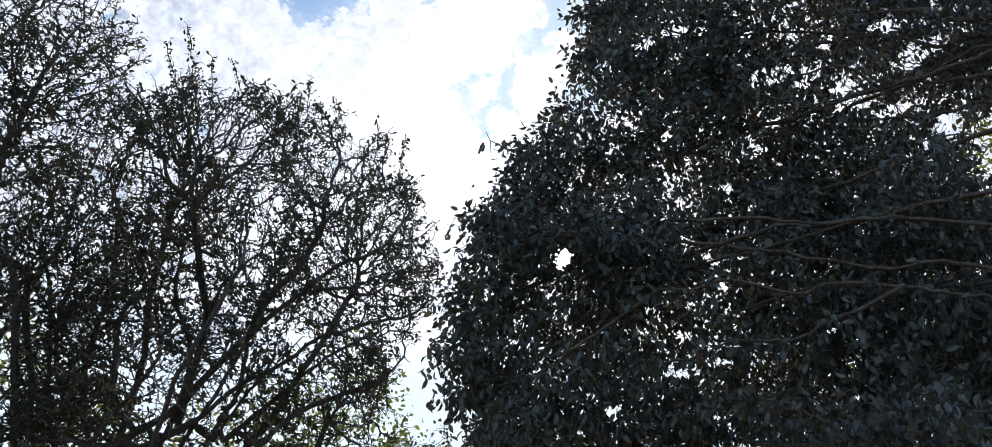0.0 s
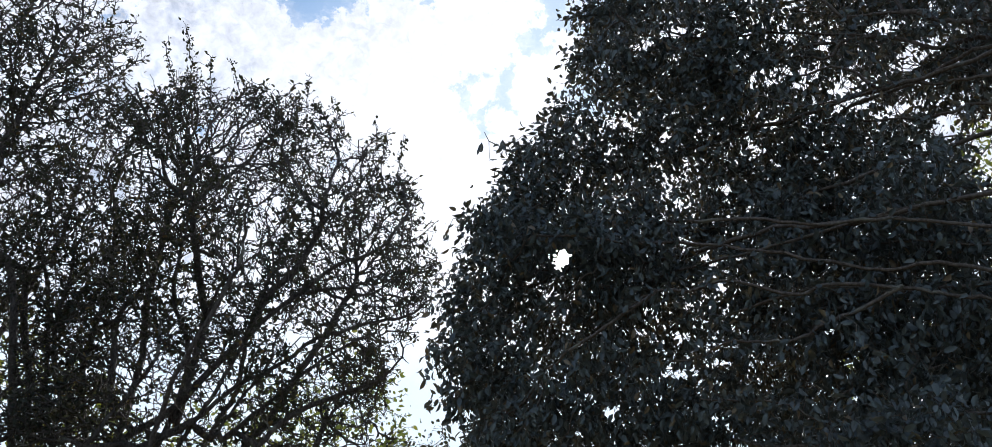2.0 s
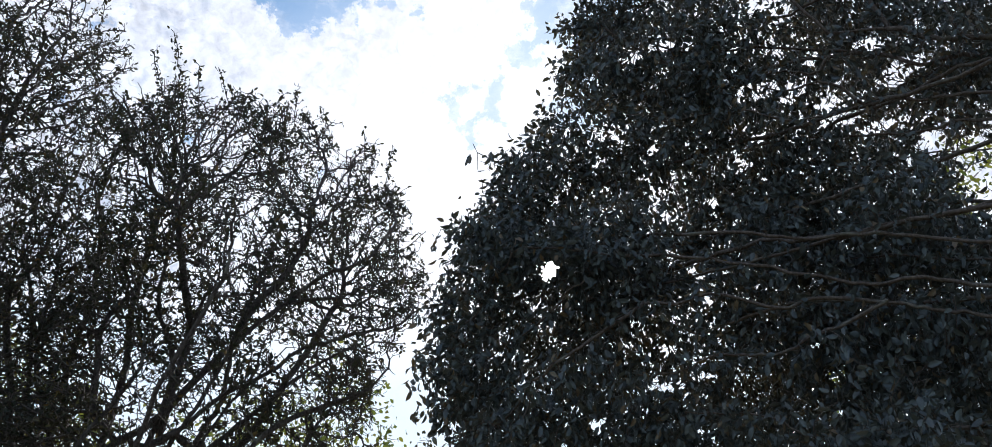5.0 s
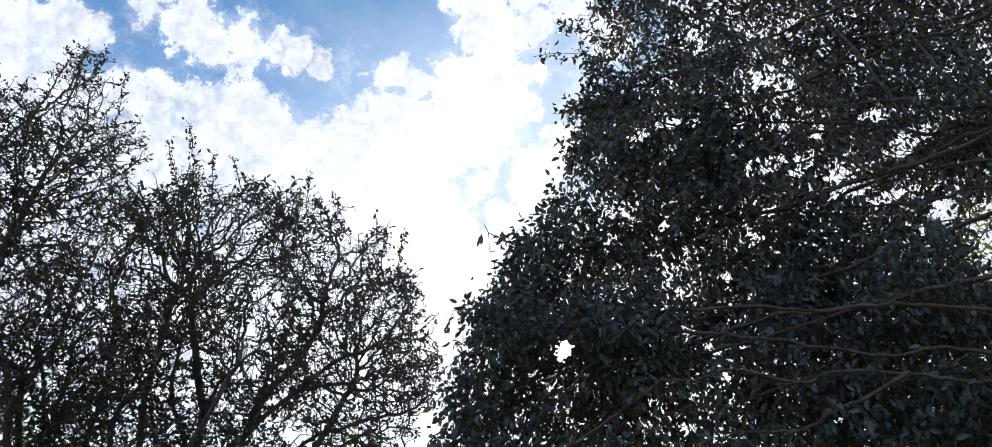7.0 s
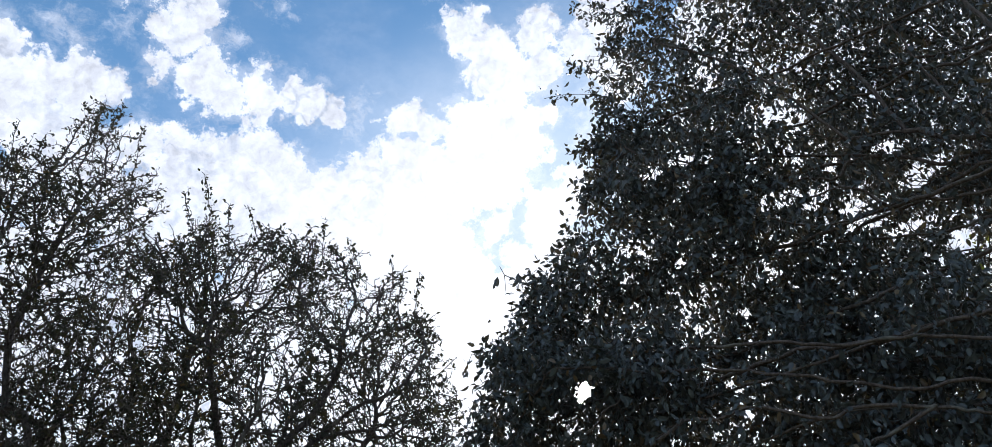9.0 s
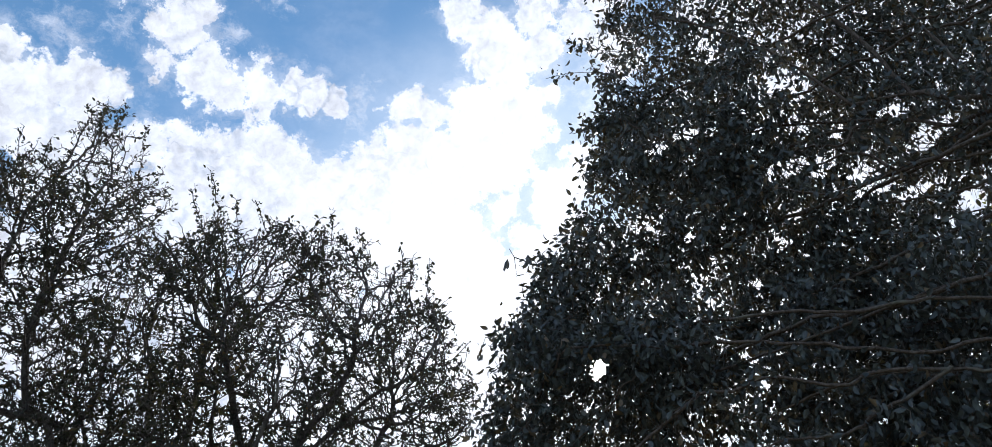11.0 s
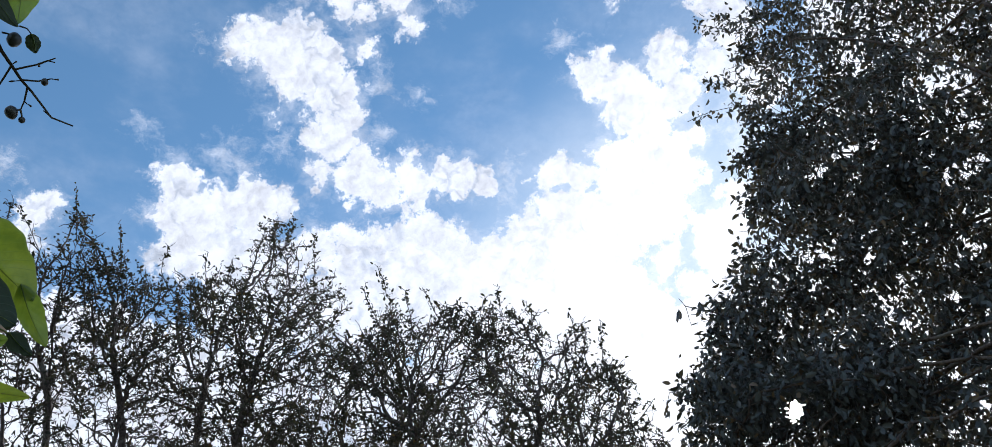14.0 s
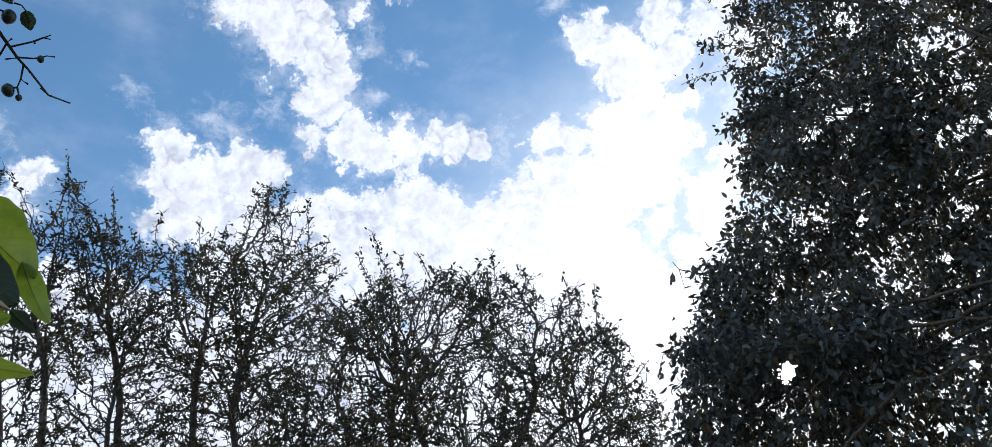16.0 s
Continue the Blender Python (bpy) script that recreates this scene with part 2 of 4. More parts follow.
def bark_material(name, dark, light, scale=14.0):
    mat = bpy.data.materials.new(name)
    mat.use_nodes = True
    k = Nodes(mat.node_tree)
    place = k.add("ShaderNodeTexCoord", 3)
    grain = k.noise(k.vec("MULTIPLY", place, (1.0, 1.0, 0.35)), scale * 3, 6.0, 0.65)
    patch = k.noise(place, scale * 0.25, 4.0)
    col = k.mix(k.step(grain, 0.3, 0.7), (*dark, 1), (*light, 1))
    col = k.mix(k.step(patch, 0.55, 0.72, 0.0, 0.6), col, (0.2, 0.185, 0.16, 1))
    body = k.add("ShaderNodeBsdfPrincipled", 0, Base_Color=col, Roughness=0.85, Specular_IOR_Level=0.2)
    bump = k.add("ShaderNodeBump", 0, Strength=0.7, Distance=0.02, Height=grain)
    k.l.new(bump, body.node.inputs["Normal"])
    k.add("ShaderNodeOutputMaterial", None, Surface=body)
    return mat


def ground_material():
    mat = bpy.data.materials.new("dry_grass_ground")
    mat.use_nodes = True
    k = Nodes(mat.node_tree)
    place = k.add("ShaderNodeTexCoord", 3)
    col = k.mix(k.step(k.noise(place, 0.4, 5.0), 0.35, 0.65), (0.09, 0.105, 0.05, 1), (0.22, 0.18, 0.12, 1))
    col = k.mix(k.step(k.noise(place, 14.0, 6.0, 0.7), 0.4, 0.7, 0.0, 0.6), col, (0.06, 0.075, 0.025, 1))
    body = k.add("ShaderNodeBsdfPrincipled", 0, Base_Color=col, Roughness=0.95)
    k.l.new(k.add("ShaderNodeBump", 0, Strength=0.8, Distance=0.05, Height=k.noise(place, 40.0, 5.0)), body.node.inputs["Normal"])
    k.add("ShaderNodeOutputMaterial", None, Surface=body)
    return mat


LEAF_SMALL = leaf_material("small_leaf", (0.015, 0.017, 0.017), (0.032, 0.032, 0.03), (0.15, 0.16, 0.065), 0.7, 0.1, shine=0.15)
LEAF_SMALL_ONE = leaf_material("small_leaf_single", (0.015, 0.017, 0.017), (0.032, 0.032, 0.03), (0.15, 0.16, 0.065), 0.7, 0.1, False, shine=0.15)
LEAF_BROAD = leaf_material("broad_leaf", (0.031, 0.038, 0.041), (0.074, 0.08, 0.084), (0.12, 0.11, 0.05), 0.38, 0.12)
LEAF_BROAD_ONE = leaf_material("broad_leaf_single", (0.031, 0.038, 0.041), (0.074, 0.08, 0.084), (0.12, 0.11, 0.05), 0.38, 0.12, False)
LEAF_BRIGHT = leaf_material("bright_leaf", (0.05, 0.08, 0.02), (0.09, 0.12, 0.03), (0.22, 0.27, 0.04), 0.5, 0.35)
LEAF_NEAR = leaf_material("near_leaf", (0.022, 0.045, 0.014), (0.035, 0.06, 0.018), (0.66, 0.9, 0.06), 0.28, 0.3, False, veins=True)
# near_leaf again, with the shade put into a darker, less translucent colour
LEAF_SHADED = leaf_material("shaded_near_leaf", (0.016, 0.028, 0.018), (0.028, 0.042, 0.026), (0.1, 0.16, 0.03), 0.6, 0.06, False, shine=0.25, veins=True)
LEAF_DRY = leaf_material("dried_leaf", (0.3, 0.2, 0.12), (0.42, 0.3, 0.2), (0.4, 0.28, 0.16), 0.6, 0.2, False)
BARK_GREY = bark_material("grey_bark", (0.025, 0.018, 0.017), (0.095, 0.074, 0.066))
BARK_BROWN = bark_material("brown_bark", (0.05, 0.034, 0.029), (0.155, 0.116, 0.1))
BARK_NEAR = bark_material("green_brown_twig", (0.035, 0.03, 0.02), (0.07, 0.055, 0.035), 60.0)


# ---- mesh helpers ----
def thing(name, place, label, category, group="", kind=""):
    ob = new(name)
    ob.location = place
    ob.empty_display_size = 0.2
    return tagged(ob, label, category, group, kind)


def mesh_from(name, verts, faces, material, smooth=True):
    me = bpy.data.meshes.new(name)
    me.from_pydata(verts, [], faces)
    me.materials.append(material)
    if smooth:
        me.polygons.foreach_set("use_smooth", [True] * len(me.polygons))
    me.update()
    return me


def part_of(parent, name, me, label="", kind=""):
    """A mesh given in world places, as a part of a thing that stands at its own base."""
    ob = new(name, me)
    ob.parent = parent
    ob.matrix_parent_inverse = Matrix.Translation(-parent.location) if parent.parent is None else Matrix.Identity(4)
    return tagged(ob, label, kind=kind)


def tube(points, radii, sides):
    """Rings round a line of points, closed at the tip."""
    p = np.asarray(points, float)
    r = np.asarray(radii, float)
    d = np.gradient(p, axis=0)
    d /= np.linalg.norm(d, axis=1)[:, None] + 1e-9
    ref = np.array([0.31, 0.87, 0.38]) if abs(d[:, 1].mean()) < 0.8 else np.array([0.9, 0.1, 0.4])
    u = np.cross(d, ref)
    u /= np.linalg.norm(u, axis=1)[:, None] + 1e-9
    v = np.cross(d, u)
    a = np.arange(sides) * 2 * np.pi / sides
    ring = p[:, None] + r[:, None, None] * (np.cos(a)[None, :, None] * u[:, None] + np.sin(a)[None, :, None] * v[:, None])
    n = len(p)
    verts = ring.reshape(-1, 3).tolist()
    faces = [(i * sides + j, i * sides + (j + 1) % sides, (i + 1) * sides + (j + 1) % sides, (i + 1) * sides + j)
             for i in range(n - 1) for j in range(sides)]
    faces.append(tuple(range((n - 1) * sides, n * sides)))
    return verts, faces


def joined(pieces):
    verts, faces = [], []
    for v, f in pieces:
        o = len(verts)
        verts += v
        faces += [tuple(i + o for i in q) for q in f]
    return verts, faces


# ---- how a tree grows ----
def lobe_points(rng, lobes, count):
    """Buds scattered through the round lobes of a crown."""
    c = np.array([polar(az, el, d) for az, el, d, r in lobes])
    r = np.array([q[3] for q in lobes])
    pick = rng.choice(len(r), count, p=r ** 2 / (r ** 2).sum())
    v = rng.normal(size=(count, 3))
    v /= np.linalg.norm(v, axis=1)[:, None]
    return c[pick] + v * (rng.uniform(0.05, 1.0, count) ** 0.4 * r[pick])[:, None]


def far_from(a, b):
    """Distances of all places a from all places b."""
    a, b = a.astype(np.float32), b.astype(np.float32)
    sq = (a * a).sum(1)[:, None] - 2 * (a @ b.T) + (b * b).sum(1)[None]
    return np.sqrt(np.maximum(sq, 0))


def grow(rng, stem, stems, leaders, level, buds, step=0.14, kill=0.24, wander=0.25, lift=0.1, rounds=260):
    """Branches that grow from a stem towards buds. Gives places, parents."""
    pos, par, stout = [np.array(stem[0], float)], [-1], {}

    def lead(last, places):
        for b in places:
            a, b = pos[last], np.array(b, float)
            n = max(1, int(np.linalg.norm(b - a) / step))
            for i in range(n):
                pos.append(a + (b - a) * (i + 1) / n + rng.normal(size=3) * 0.007)
                par.append(last)
                last = len(pos) - 1
        return last

    fork = lead(0, stem[1:])
    start = fork // 2
    for more in stems:
        near = int(np.linalg.norm(np.array(pos) - np.array(more[0]), axis=1).argmin())
        first = len(pos)
        lead(near if near > fork else max(2, near - int(rng.integers(0, 5))), more)
        stout.update({i: 1.0 - (i - first) / (len(pos) - first) for i in range(first, len(pos))})
    # more leaders: some leave the fork outwards and then turn up, some leave the trunk level
    trunk = np.array(pos[:fork + 1])
    for _ in range(leaders):
        b = buds[int(rng.integers(0, len(buds)))]
        if level:
            i = max(2, int(np.abs(trunk[:, 2] - b[2] + rng.uniform(0.2, 1.7)).argmin()))
            a = trunk[i]
            m = (a + b) / 2 + np.array((0, 0, rng.uniform(-0.1, 0.35)))
        else:
            i = max(2, fork - int(rng.integers(0, 8)))
            a = trunk[i]
            m = a + (b - a) * np.array((*[rng.uniform(0.3, 0.95)] * 2, rng.uniform(0.2, 0.5)))
        f = np.linspace(0.12, 0.9, 8)[:, None]
        lead(i, list(a * (1 - f) ** 2 + 2 * m * f * (1 - f) + b * f ** 2 + rng.normal(size=(8, 3)) * 0.035))
    old = np.array(pos)
    dist = far_from(buds, old[start:])
    near, nd = dist.argmin(1) + start, dist.min(1)
    kids = [0] * len(pos)
    for _ in range(rounds):
        if len(buds) == 0:
            break
        arr = np.array(pos)
        way = buds - arr[near]
        way /= np.linalg.norm(way, axis=1)[:, None] + 1e-9
        ids, inv = np.unique(near, return_inverse=True)
        total = np.zeros((len(ids), 3))
        np.add.at(total, inv, way)
        total /= np.linalg.norm(total, axis=1)[:, None] + 1e-9
        total += rng.normal(size=total.shape) * wander
        total[:, 2] += lift
        total /= np.linalg.norm(total, axis=1)[:, None] + 1e-9
        made = []
        for i, d in zip(ids, total):
            if kids[i] < 4:
                kids[i] += 1
                pos.append(arr[i] + d * step)
                par.append(int(i))
                kids.append(0)
                made.append(len(pos) - 1)
        if not made:
            break
        fresh = np.array([pos[m] for m in made])
        dist = far_from(buds, fresh)
        best = dist.min(1)
        closer = best < nd
        near = np.where(closer, np.array(made)[dist.argmin(1)], near)
        nd = np.where(closer, best, nd)
        keep = nd > kill
        buds, near, nd = buds[keep], near[keep], nd[keep]
    return np.array(pos), np.array(par), stout


def thickness(par, tip, power, top):
    """Each branch as thick as what it carries."""
    n = len(par)
    load = np.zeros(n)
    for i in range(n - 1, -1, -1):
        if load[i] == 0:
            load[i] = tip ** power
        if par[i] >= 0:
            load[par[i]] += load[i]
    return np.minimum(load ** (1 / power), top)


def chains(pos, par, rad):
    """Cuts the tree into unbroken lines, the thickest first at every fork."""
    kids = [[] for _ in par]
    for i, p in enumerate(par):
        if p >= 0:
            kids[p].append(i)
    out, heads = [], [0]
    while heads:
        i = heads.pop()
        line = [i] if par[i] < 0 else [par[i], i]
        while kids[i]:
            ks = sorted(kids[i], key=lambda q: -rad[q])
            heads += ks[1:]
            i = ks[0]
            line.append(i)
        out.append(line)
    return out


LEAF_V = np.array([(0, 0, 0), (0.3, 0.36, 0.07), (0.34, 0, -0.02), (0.3, -0.36, 0.07), (0.68, 0.33, 0.02), (0.7, 0, -0.07), (0.68, -0.33, 0.02), (1, 0, -0.2)])
LEAF_F = [(0, 2, 1), (0, 3, 2), (1, 2, 5, 4), (2, 3, 6, 5), (4, 5, 7), (5, 6, 7)]


def leaf_frames(rng, way, size, width):
    """A turned and scaled frame for every leaf, along its way."""
    n = len(way)
    x = way / (np.linalg.norm(way, axis=1)[:, None] + 1e-9)
    y = np.cross(x, rng.normal(size=(n, 3)))
    y /= np.linalg.norm(y, axis=1)[:, None] + 1e-9
    z = np.cross(x, y)
    return np.stack([x * size[:, None], y * (size * width)[:, None], z * size[:, None]], axis=1)


def leaves_mesh(name, at, frames, material):
    n, m = len(at), len(LEAF_V)
    verts = (at[:, None] + np.einsum("vk,nkd->nvd", LEAF_V, frames)).reshape(-1, 3)
    faces = [tuple(q + o for q in f) for o in range(0, n * m, m) for f in LEAF_F]
    return mesh_from(name, verts, faces, material)


def off_ray(places, az, el):
    """How far places lie off the line from the eye towards an azimuth and elevation."""
    d, off = np.array(polar(az, el, 1.0) - EYE), places - np.array(EYE)
    return np.linalg.norm(off - (off @ d)[:, None] * d, axis=1)


def inside(places, rows):
    """Which places lie within one of the bare pockets of a crown, seen from the eye."""
    off = places - np.array(EYE)
    az, el = np.degrees(np.arctan2(off[:, 0], off[:, 1])), np.degrees(np.arctan2(off[:, 2], np.hypot(off[:, 0], off[:, 1])))
    within = np.zeros(len(places), bool)
    for a, e, w, h in rows:
        within |= ((az - a) * math.cos(radians(e)) / w) ** 2 + ((el - e) / h) ** 2 < 0.6
    return within


def patchy(places, seed, scale):
    """Smooth noise, about -1 to 1, by which wood and leaves stand in clumps."""
    return np.array([noise.noise(Vector((p[0] * scale, p[1] * scale + seed, p[2] * scale))) for p in places]) * 2.0


def tree(name, label, seed, stem, crowns, bark, leaf, leaf_one, spec, shoots=(), group="", singles=300, gaps=(), stems=(), airy=(), pockets=()):
    """A tree: trunk, limbs, twigs and a crown of leaves. crowns: (lobes, buds, leaves a twig node) rows."""
    rng = np.random.default_rng(seed)
    root = thing(name, stem[0], label, "tree", group)
    buds = np.concatenate([lobe_points(rng, lobes, count) for lobes, count in crowns])
    for az, el, r in gaps:
        buds = buds[off_ray(buds, az, el) > 2.2 * r]
    buds = buds[rng.random(len(buds)) < np.clip(spec["even"] + 0.7 * patchy(buds, seed, 0.9), 0.12, 1.0)]
    buds = buds[~inside(buds, pockets) | (rng.random(len(buds)) < 0.8)]
    pos, par, stout = grow(rng, stem, stems, spec["leaders"], spec["level"], buds, spec["step"], spec["kill"], spec["wander"], spec["lift"])
    # long shoots that stand out of the crown
    tips = []
    for az, el, az2, el2, h in shoots:
        tip, foot = np.array(polar(az, el, h / math.cos(radians(el)))), np.array(polar(az2, el2, h / math.cos(radians(el2))))
        last = int(np.linalg.norm(pos - foot, axis=1).argmin())
        a = pos[last]
        n = max(3, int(np.linalg.norm(tip - a) / 0.12))
        bow = rng.normal(size=3) * 0.05
        for i in range(1, n + 1):
            f = i / n
            pos = np.vstack([pos, a + (tip - a) * f + bow * math.sin(math.pi * f) + rng.normal(size=3) * 0.012])
            par = np.append(par, last)
            last = len(pos) - 1
            tips.append((last, f))
    rad = thickness(par, spec["tip"], spec["power"], spec["top"])
    for i, f in stout.items():
        rad[i] = max(rad[i], spec["stout"][0] + f * spec["stout"][1])
    lines = chains(pos, par, rad)
    twigs = []
    for num, line in enumerate(lines):
        r = rad[line].copy()
        if num:
            r[0] = r[1]
        sides = 10 if r[0] > 0.08 else 6 if r[0] > 0.02 else 4 if r[0] > 0.009 else 3
        piece = tube(pos[line], r, sides)
        if num == 0:
            part_of(root, "trunk", mesh_from("trunk", *piece, bark))
        elif r[0] > spec["limb"]:
            part_of(root, "limb", mesh_from("limb", *piece, bark))
        else:
            twigs.append(piece)
    # twiglets on the thin wood, one short kinked spur each
    spur = np.where((rad < spec["thin"] * 1.3) & (par >= 0) & (rng.random(len(rad)) < spec["spurs"]))[0]
    for az, el, r in gaps:
        spur = spur[off_ray(pos[spur], az, el) > 2.5 * r]
    spur = spur[~inside(pos[spur], pockets) | (rng.random(len(spur)) < 0.7)]
    foot, along = pos[spur], pos[spur] - pos[par[spur]]
    reach = rng.normal(size=foot.shape) + along / spec["step"] * 0.9
    reach[:, 2] += spec["lift"]
    reach *= (rng.uniform(0.05, 0.18, len(spur)) / np.linalg.norm(reach, axis=1))[:, None]
    elbow = foot + reach * 0.5 + rng.normal(size=foot.shape) * 0.02
    ends = foot + reach
    for a, m, e in zip(foot, elbow, ends):
        twigs.append(tube([a, m, e], [spec["tip"] * 0.9, spec["tip"] * 0.75, spec["tip"] * 0.5], 3))
    part_of(root, "fine_branchwork", mesh_from("fine_branchwork", *joined(twigs), bark), kind="stuff")
    # leaves on the thin wood
    thin = np.where((rad < spec["thin"]) & (par >= 0))[0]
    thin = thin[pos[thin, 2] > spec["bare"]]
    # leaves stand in clumps with barer wood between them
    def clump(places):
        s, flat, much = spec["clump"]
        raw = np.array([noise.noise(Vector((p[0] * s, p[1] * s + seed, p[2] * s * flat))) + 0.5 * noise.noise(Vector((p[0] * s * 2.3, p[1] * s * 2.3, p[2] * s * 2.3 * flat + seed))) for p in places])
        return np.clip(1.0 + much * raw, 0.12, 2.1)

    rate = spec["leaves"] * clump(pos[thin])
    for az, el, d, r in airy:
        rate[np.linalg.norm(pos[thin] - np.array(polar(az, el, d)), axis=1) < r * 1.15] *= 0.72
    count = rng.poisson(rate)
    for i, f in tips:
        count = np.append(count, rng.poisson(1.0 + 3.0 * (f > 0.6)))
        thin = np.append(thin, i)
    own = np.repeat(thin, count)
    along = pos[own] - pos[par[own]]
    along /= np.linalg.norm(along, axis=1)[:, None] + 1e-9
    at = pos[own] - along * rng.uniform(0, spec["step"], len(own))[:, None] + rng.normal(size=(len(own), 3)) * spec["loose"]
    way = rng.normal(size=(len(own), 3)) + along * spec["forward"]
    way[:, 2] -= spec["droop"]
    dense = clump(ends)
    pick = rng.choice(len(spur), int(len(spur) * spec["spur_leaves"]), p=dense / dense.sum())
    at = np.vstack([at, ends[pick] + rng.normal(size=(len(pick), 3)) * 0.02])
    more = reach[pick] / np.linalg.norm(reach[pick], axis=1)[:, None] + rng.normal(size=(len(pick), 3)) * 0.8
    more[:, 2] -= spec["droop"]
    way = np.vstack([way, more])
    size = spec["leaf"] * rng.uniform(0.6, 1.25, len(at))
    keep = np.ones(len(at), bool)
    for az, el, r in gaps:
        for f in (0.0, 0.5, 1.0):
            keep &= off_ray(at + way / np.linalg.norm(way, axis=1)[:, None] * (size * f)[:, None], az, el) > 1.3 * r
    keep &= ~inside(at + way / np.linalg.norm(way, axis=1)[:, None] * size[:, None] * 0.5, pockets) | (rng.random(len(at)) < 0.14)
    at, way, size = at[keep], way[keep], size[keep]
    frames = leaf_frames(rng, way, size, spec["width"])
    order = np.argsort(np.hypot(at[:, 0], at[:, 1]))
    single, rest = order[:singles], order[singles:]
    part_of(root, "crown", leaves_mesh("crown", at[rest], frames[rest], leaf), kind="stuff")
    if singles:
        one = mesh_from("leaf", LEAF_V.tolist(), LEAF_F, leaf_one)
        for i in single:
            ob = new("leaf", one)
            ob.parent = root
            m = Matrix(frames[i].T.tolist()).to_4x4()
            m.translation = Vector(at[i]) - root.location
            ob.matrix_basis = m
    return root


# ---- ground ----
def build_ground():
    n, half = 60, 1500.0
    xs = [half * (abs(i / n * 2 - 1) ** 3) * (1 if i > n / 2 else -1) for i in range(n + 1)]
    verts = [(x, y, 0.05 * noise.noise(Vector((x, y, 0)) * 0.3) if abs(x) + abs(y) < 200 else 0.0) for y in xs for x in xs]
    faces = [(j * (n + 1) + i, j * (n + 1) + i + 1, (j + 1) * (n + 1) + i + 1, (j + 1) * (n + 1) + i) for j in range(n) for i in range(n)]
    ob = new("ground", mesh_from("ground", verts, faces, ground_material()))
    tagged(ob, "open ground of short dry grass and soil", "ground", kind="structure")


build_ground()

# ---- trees: crown lobes as azimuth, elevation, distance, radius ----
A_TOP = [
    (-15.8, 37.7, 13.6, 0.89), (-11.4, 36.2, 12.5, 0.7), (-8.6, 34.6, 13.1, 0.64), (-19.2, 37.6, 13.1, 0.84), (-23.0, 37.3, 13.0, 0.78),
    (-26.4, 37.1, 12.0, 0.67), (-6.8, 30.9, 12.5, 0.57), (-7.8, 29.0, 10.5, 0.59), (-15.8, 39.9, 12.5, 0.34), (-9.9, 38.3, 12.6, 0.33),
    (-7.1, 35.5, 12.8, 0.29), (-19.9, 40.2, 12.5, 0.32), (-24.7, 39.8, 13.8, 0.32), (-5.3, 31.2, 12.6, 0.27), (-5.2, 28.6, 10.8, 0.21),
]
A_LOW = [
    (-12.5, 31.9, 12.1, 0.92), (-18.0, 32.0, 10.4, 0.85), (-23.3, 31.9, 11.5, 0.92), (-10.4, 26.1, 9.9, 0.45), (-9.0, 23.4, 12.1, 0.5),
    (-9.0, 20.7, 10.5, 0.47), (-6.1, 27.7, 12.5, 0.37), (-8.1, 24.9, 11.8, 0.33), (-14.6, 28.1, 12.3, 0.51),
]
A_UNDER = [
    (-27.6, 21.6, 11.8, 0.82), (-23.0, 22.7, 10.9, 0.78), (-17.1, 22.8, 10.6, 0.78), (-12.4, 22.1, 11.1, 0.6), (-25.2, 26.5, 11.3, 0.66),
    (-19.9, 26.6, 11.8, 0.71), (-28.0, 18.4, 10.7, 0.53), (-21.0, 19.0, 10.4, 0.61), (-14.9, 19.6, 10.8, 0.57),
]
B_UNDER = [
    (-30.8, 23.9, 12.1, 0.75), (-28.3, 22.9, 12.3, 0.77), (-29.8, 19.8, 11.2, 0.76), (-26.4, 20.0, 10.7, 0.68), (-30.5, 26.5, 12.3, 0.69),
    (-26.2, 24.8, 11.2, 0.58), (-47.5, 28.7, 12.8, 0.78), (-42.3, 29.3, 12.9, 0.82), (-36.3, 30.0, 12.3, 0.81), (-30.9, 31.2, 13.5, 0.82),
    (-46.1, 31.1, 12.0, 0.6), (-39.8, 32.2, 13.6, 0.71), (-31.8, 28.1, 11.9, 0.72), (-26.6, 28.0, 12.5, 0.77), (-35.2, 28.2, 12.5, 0.66),
    (-37.2, 33.6, 13.7, 0.81), (-36.1, 30.5, 13.2, 0.78), (-33.4, 32.2, 11.7, 0.63), (-34.7, 25.5, 10.9, 0.6),
]
B_TOP = [
    (-51.3, 38.1, 13.2, 0.7), (-48.9, 40.3, 13.4, 0.47), (-50.3, 42.2, 15.1, 0.24), (-46.4, 38.6, 13.3, 0.69), (-42.3, 38.6, 14.6, 0.72),
    (-38.3, 39.7, 14.1, 0.62), (-34.4, 42.6, 15.0, 0.62), (-35.0, 44.9, 16.6, 0.25), (-30.5, 41.0, 14.6, 0.51),
]
B_LOW = [
    (-33.5, 38.0, 12.8, 0.87), (-39.0, 35.3, 12.5, 0.91), (-44.8, 34.3, 13.5, 0.95), (-49.7, 33.3, 13.2, 0.9), (-28.9, 36.4, 14.1, 0.78),
    (-32.0, 30.6, 12.5, 0.87), (-31.6, 27.4, 12.8, 0.88), (-30.0, 33.1, 12.8, 0.74), (-27.1, 29.2, 12.9, 0.75),
]
C_EDGE = [
    (10.8, 46.0, 10.4, 0.53), (9.6, 43.3, 9.3, 0.45), (6.6, 40.2, 9.0, 0.38), (4.0, 37.9, 8.9, 0.39), (2.7, 36.1, 8.9, 0.39),
    (0.8, 32.7, 8.1, 0.46), (-0.4, 29.3, 8.1, 0.48), (-0.8, 25.7, 7.9, 0.47), (-0.2, 22.5, 7.9, 0.44), (1.1, 19.8, 7.3, 0.38),
    (0.5, 34.3, 8.6, 0.33),
]
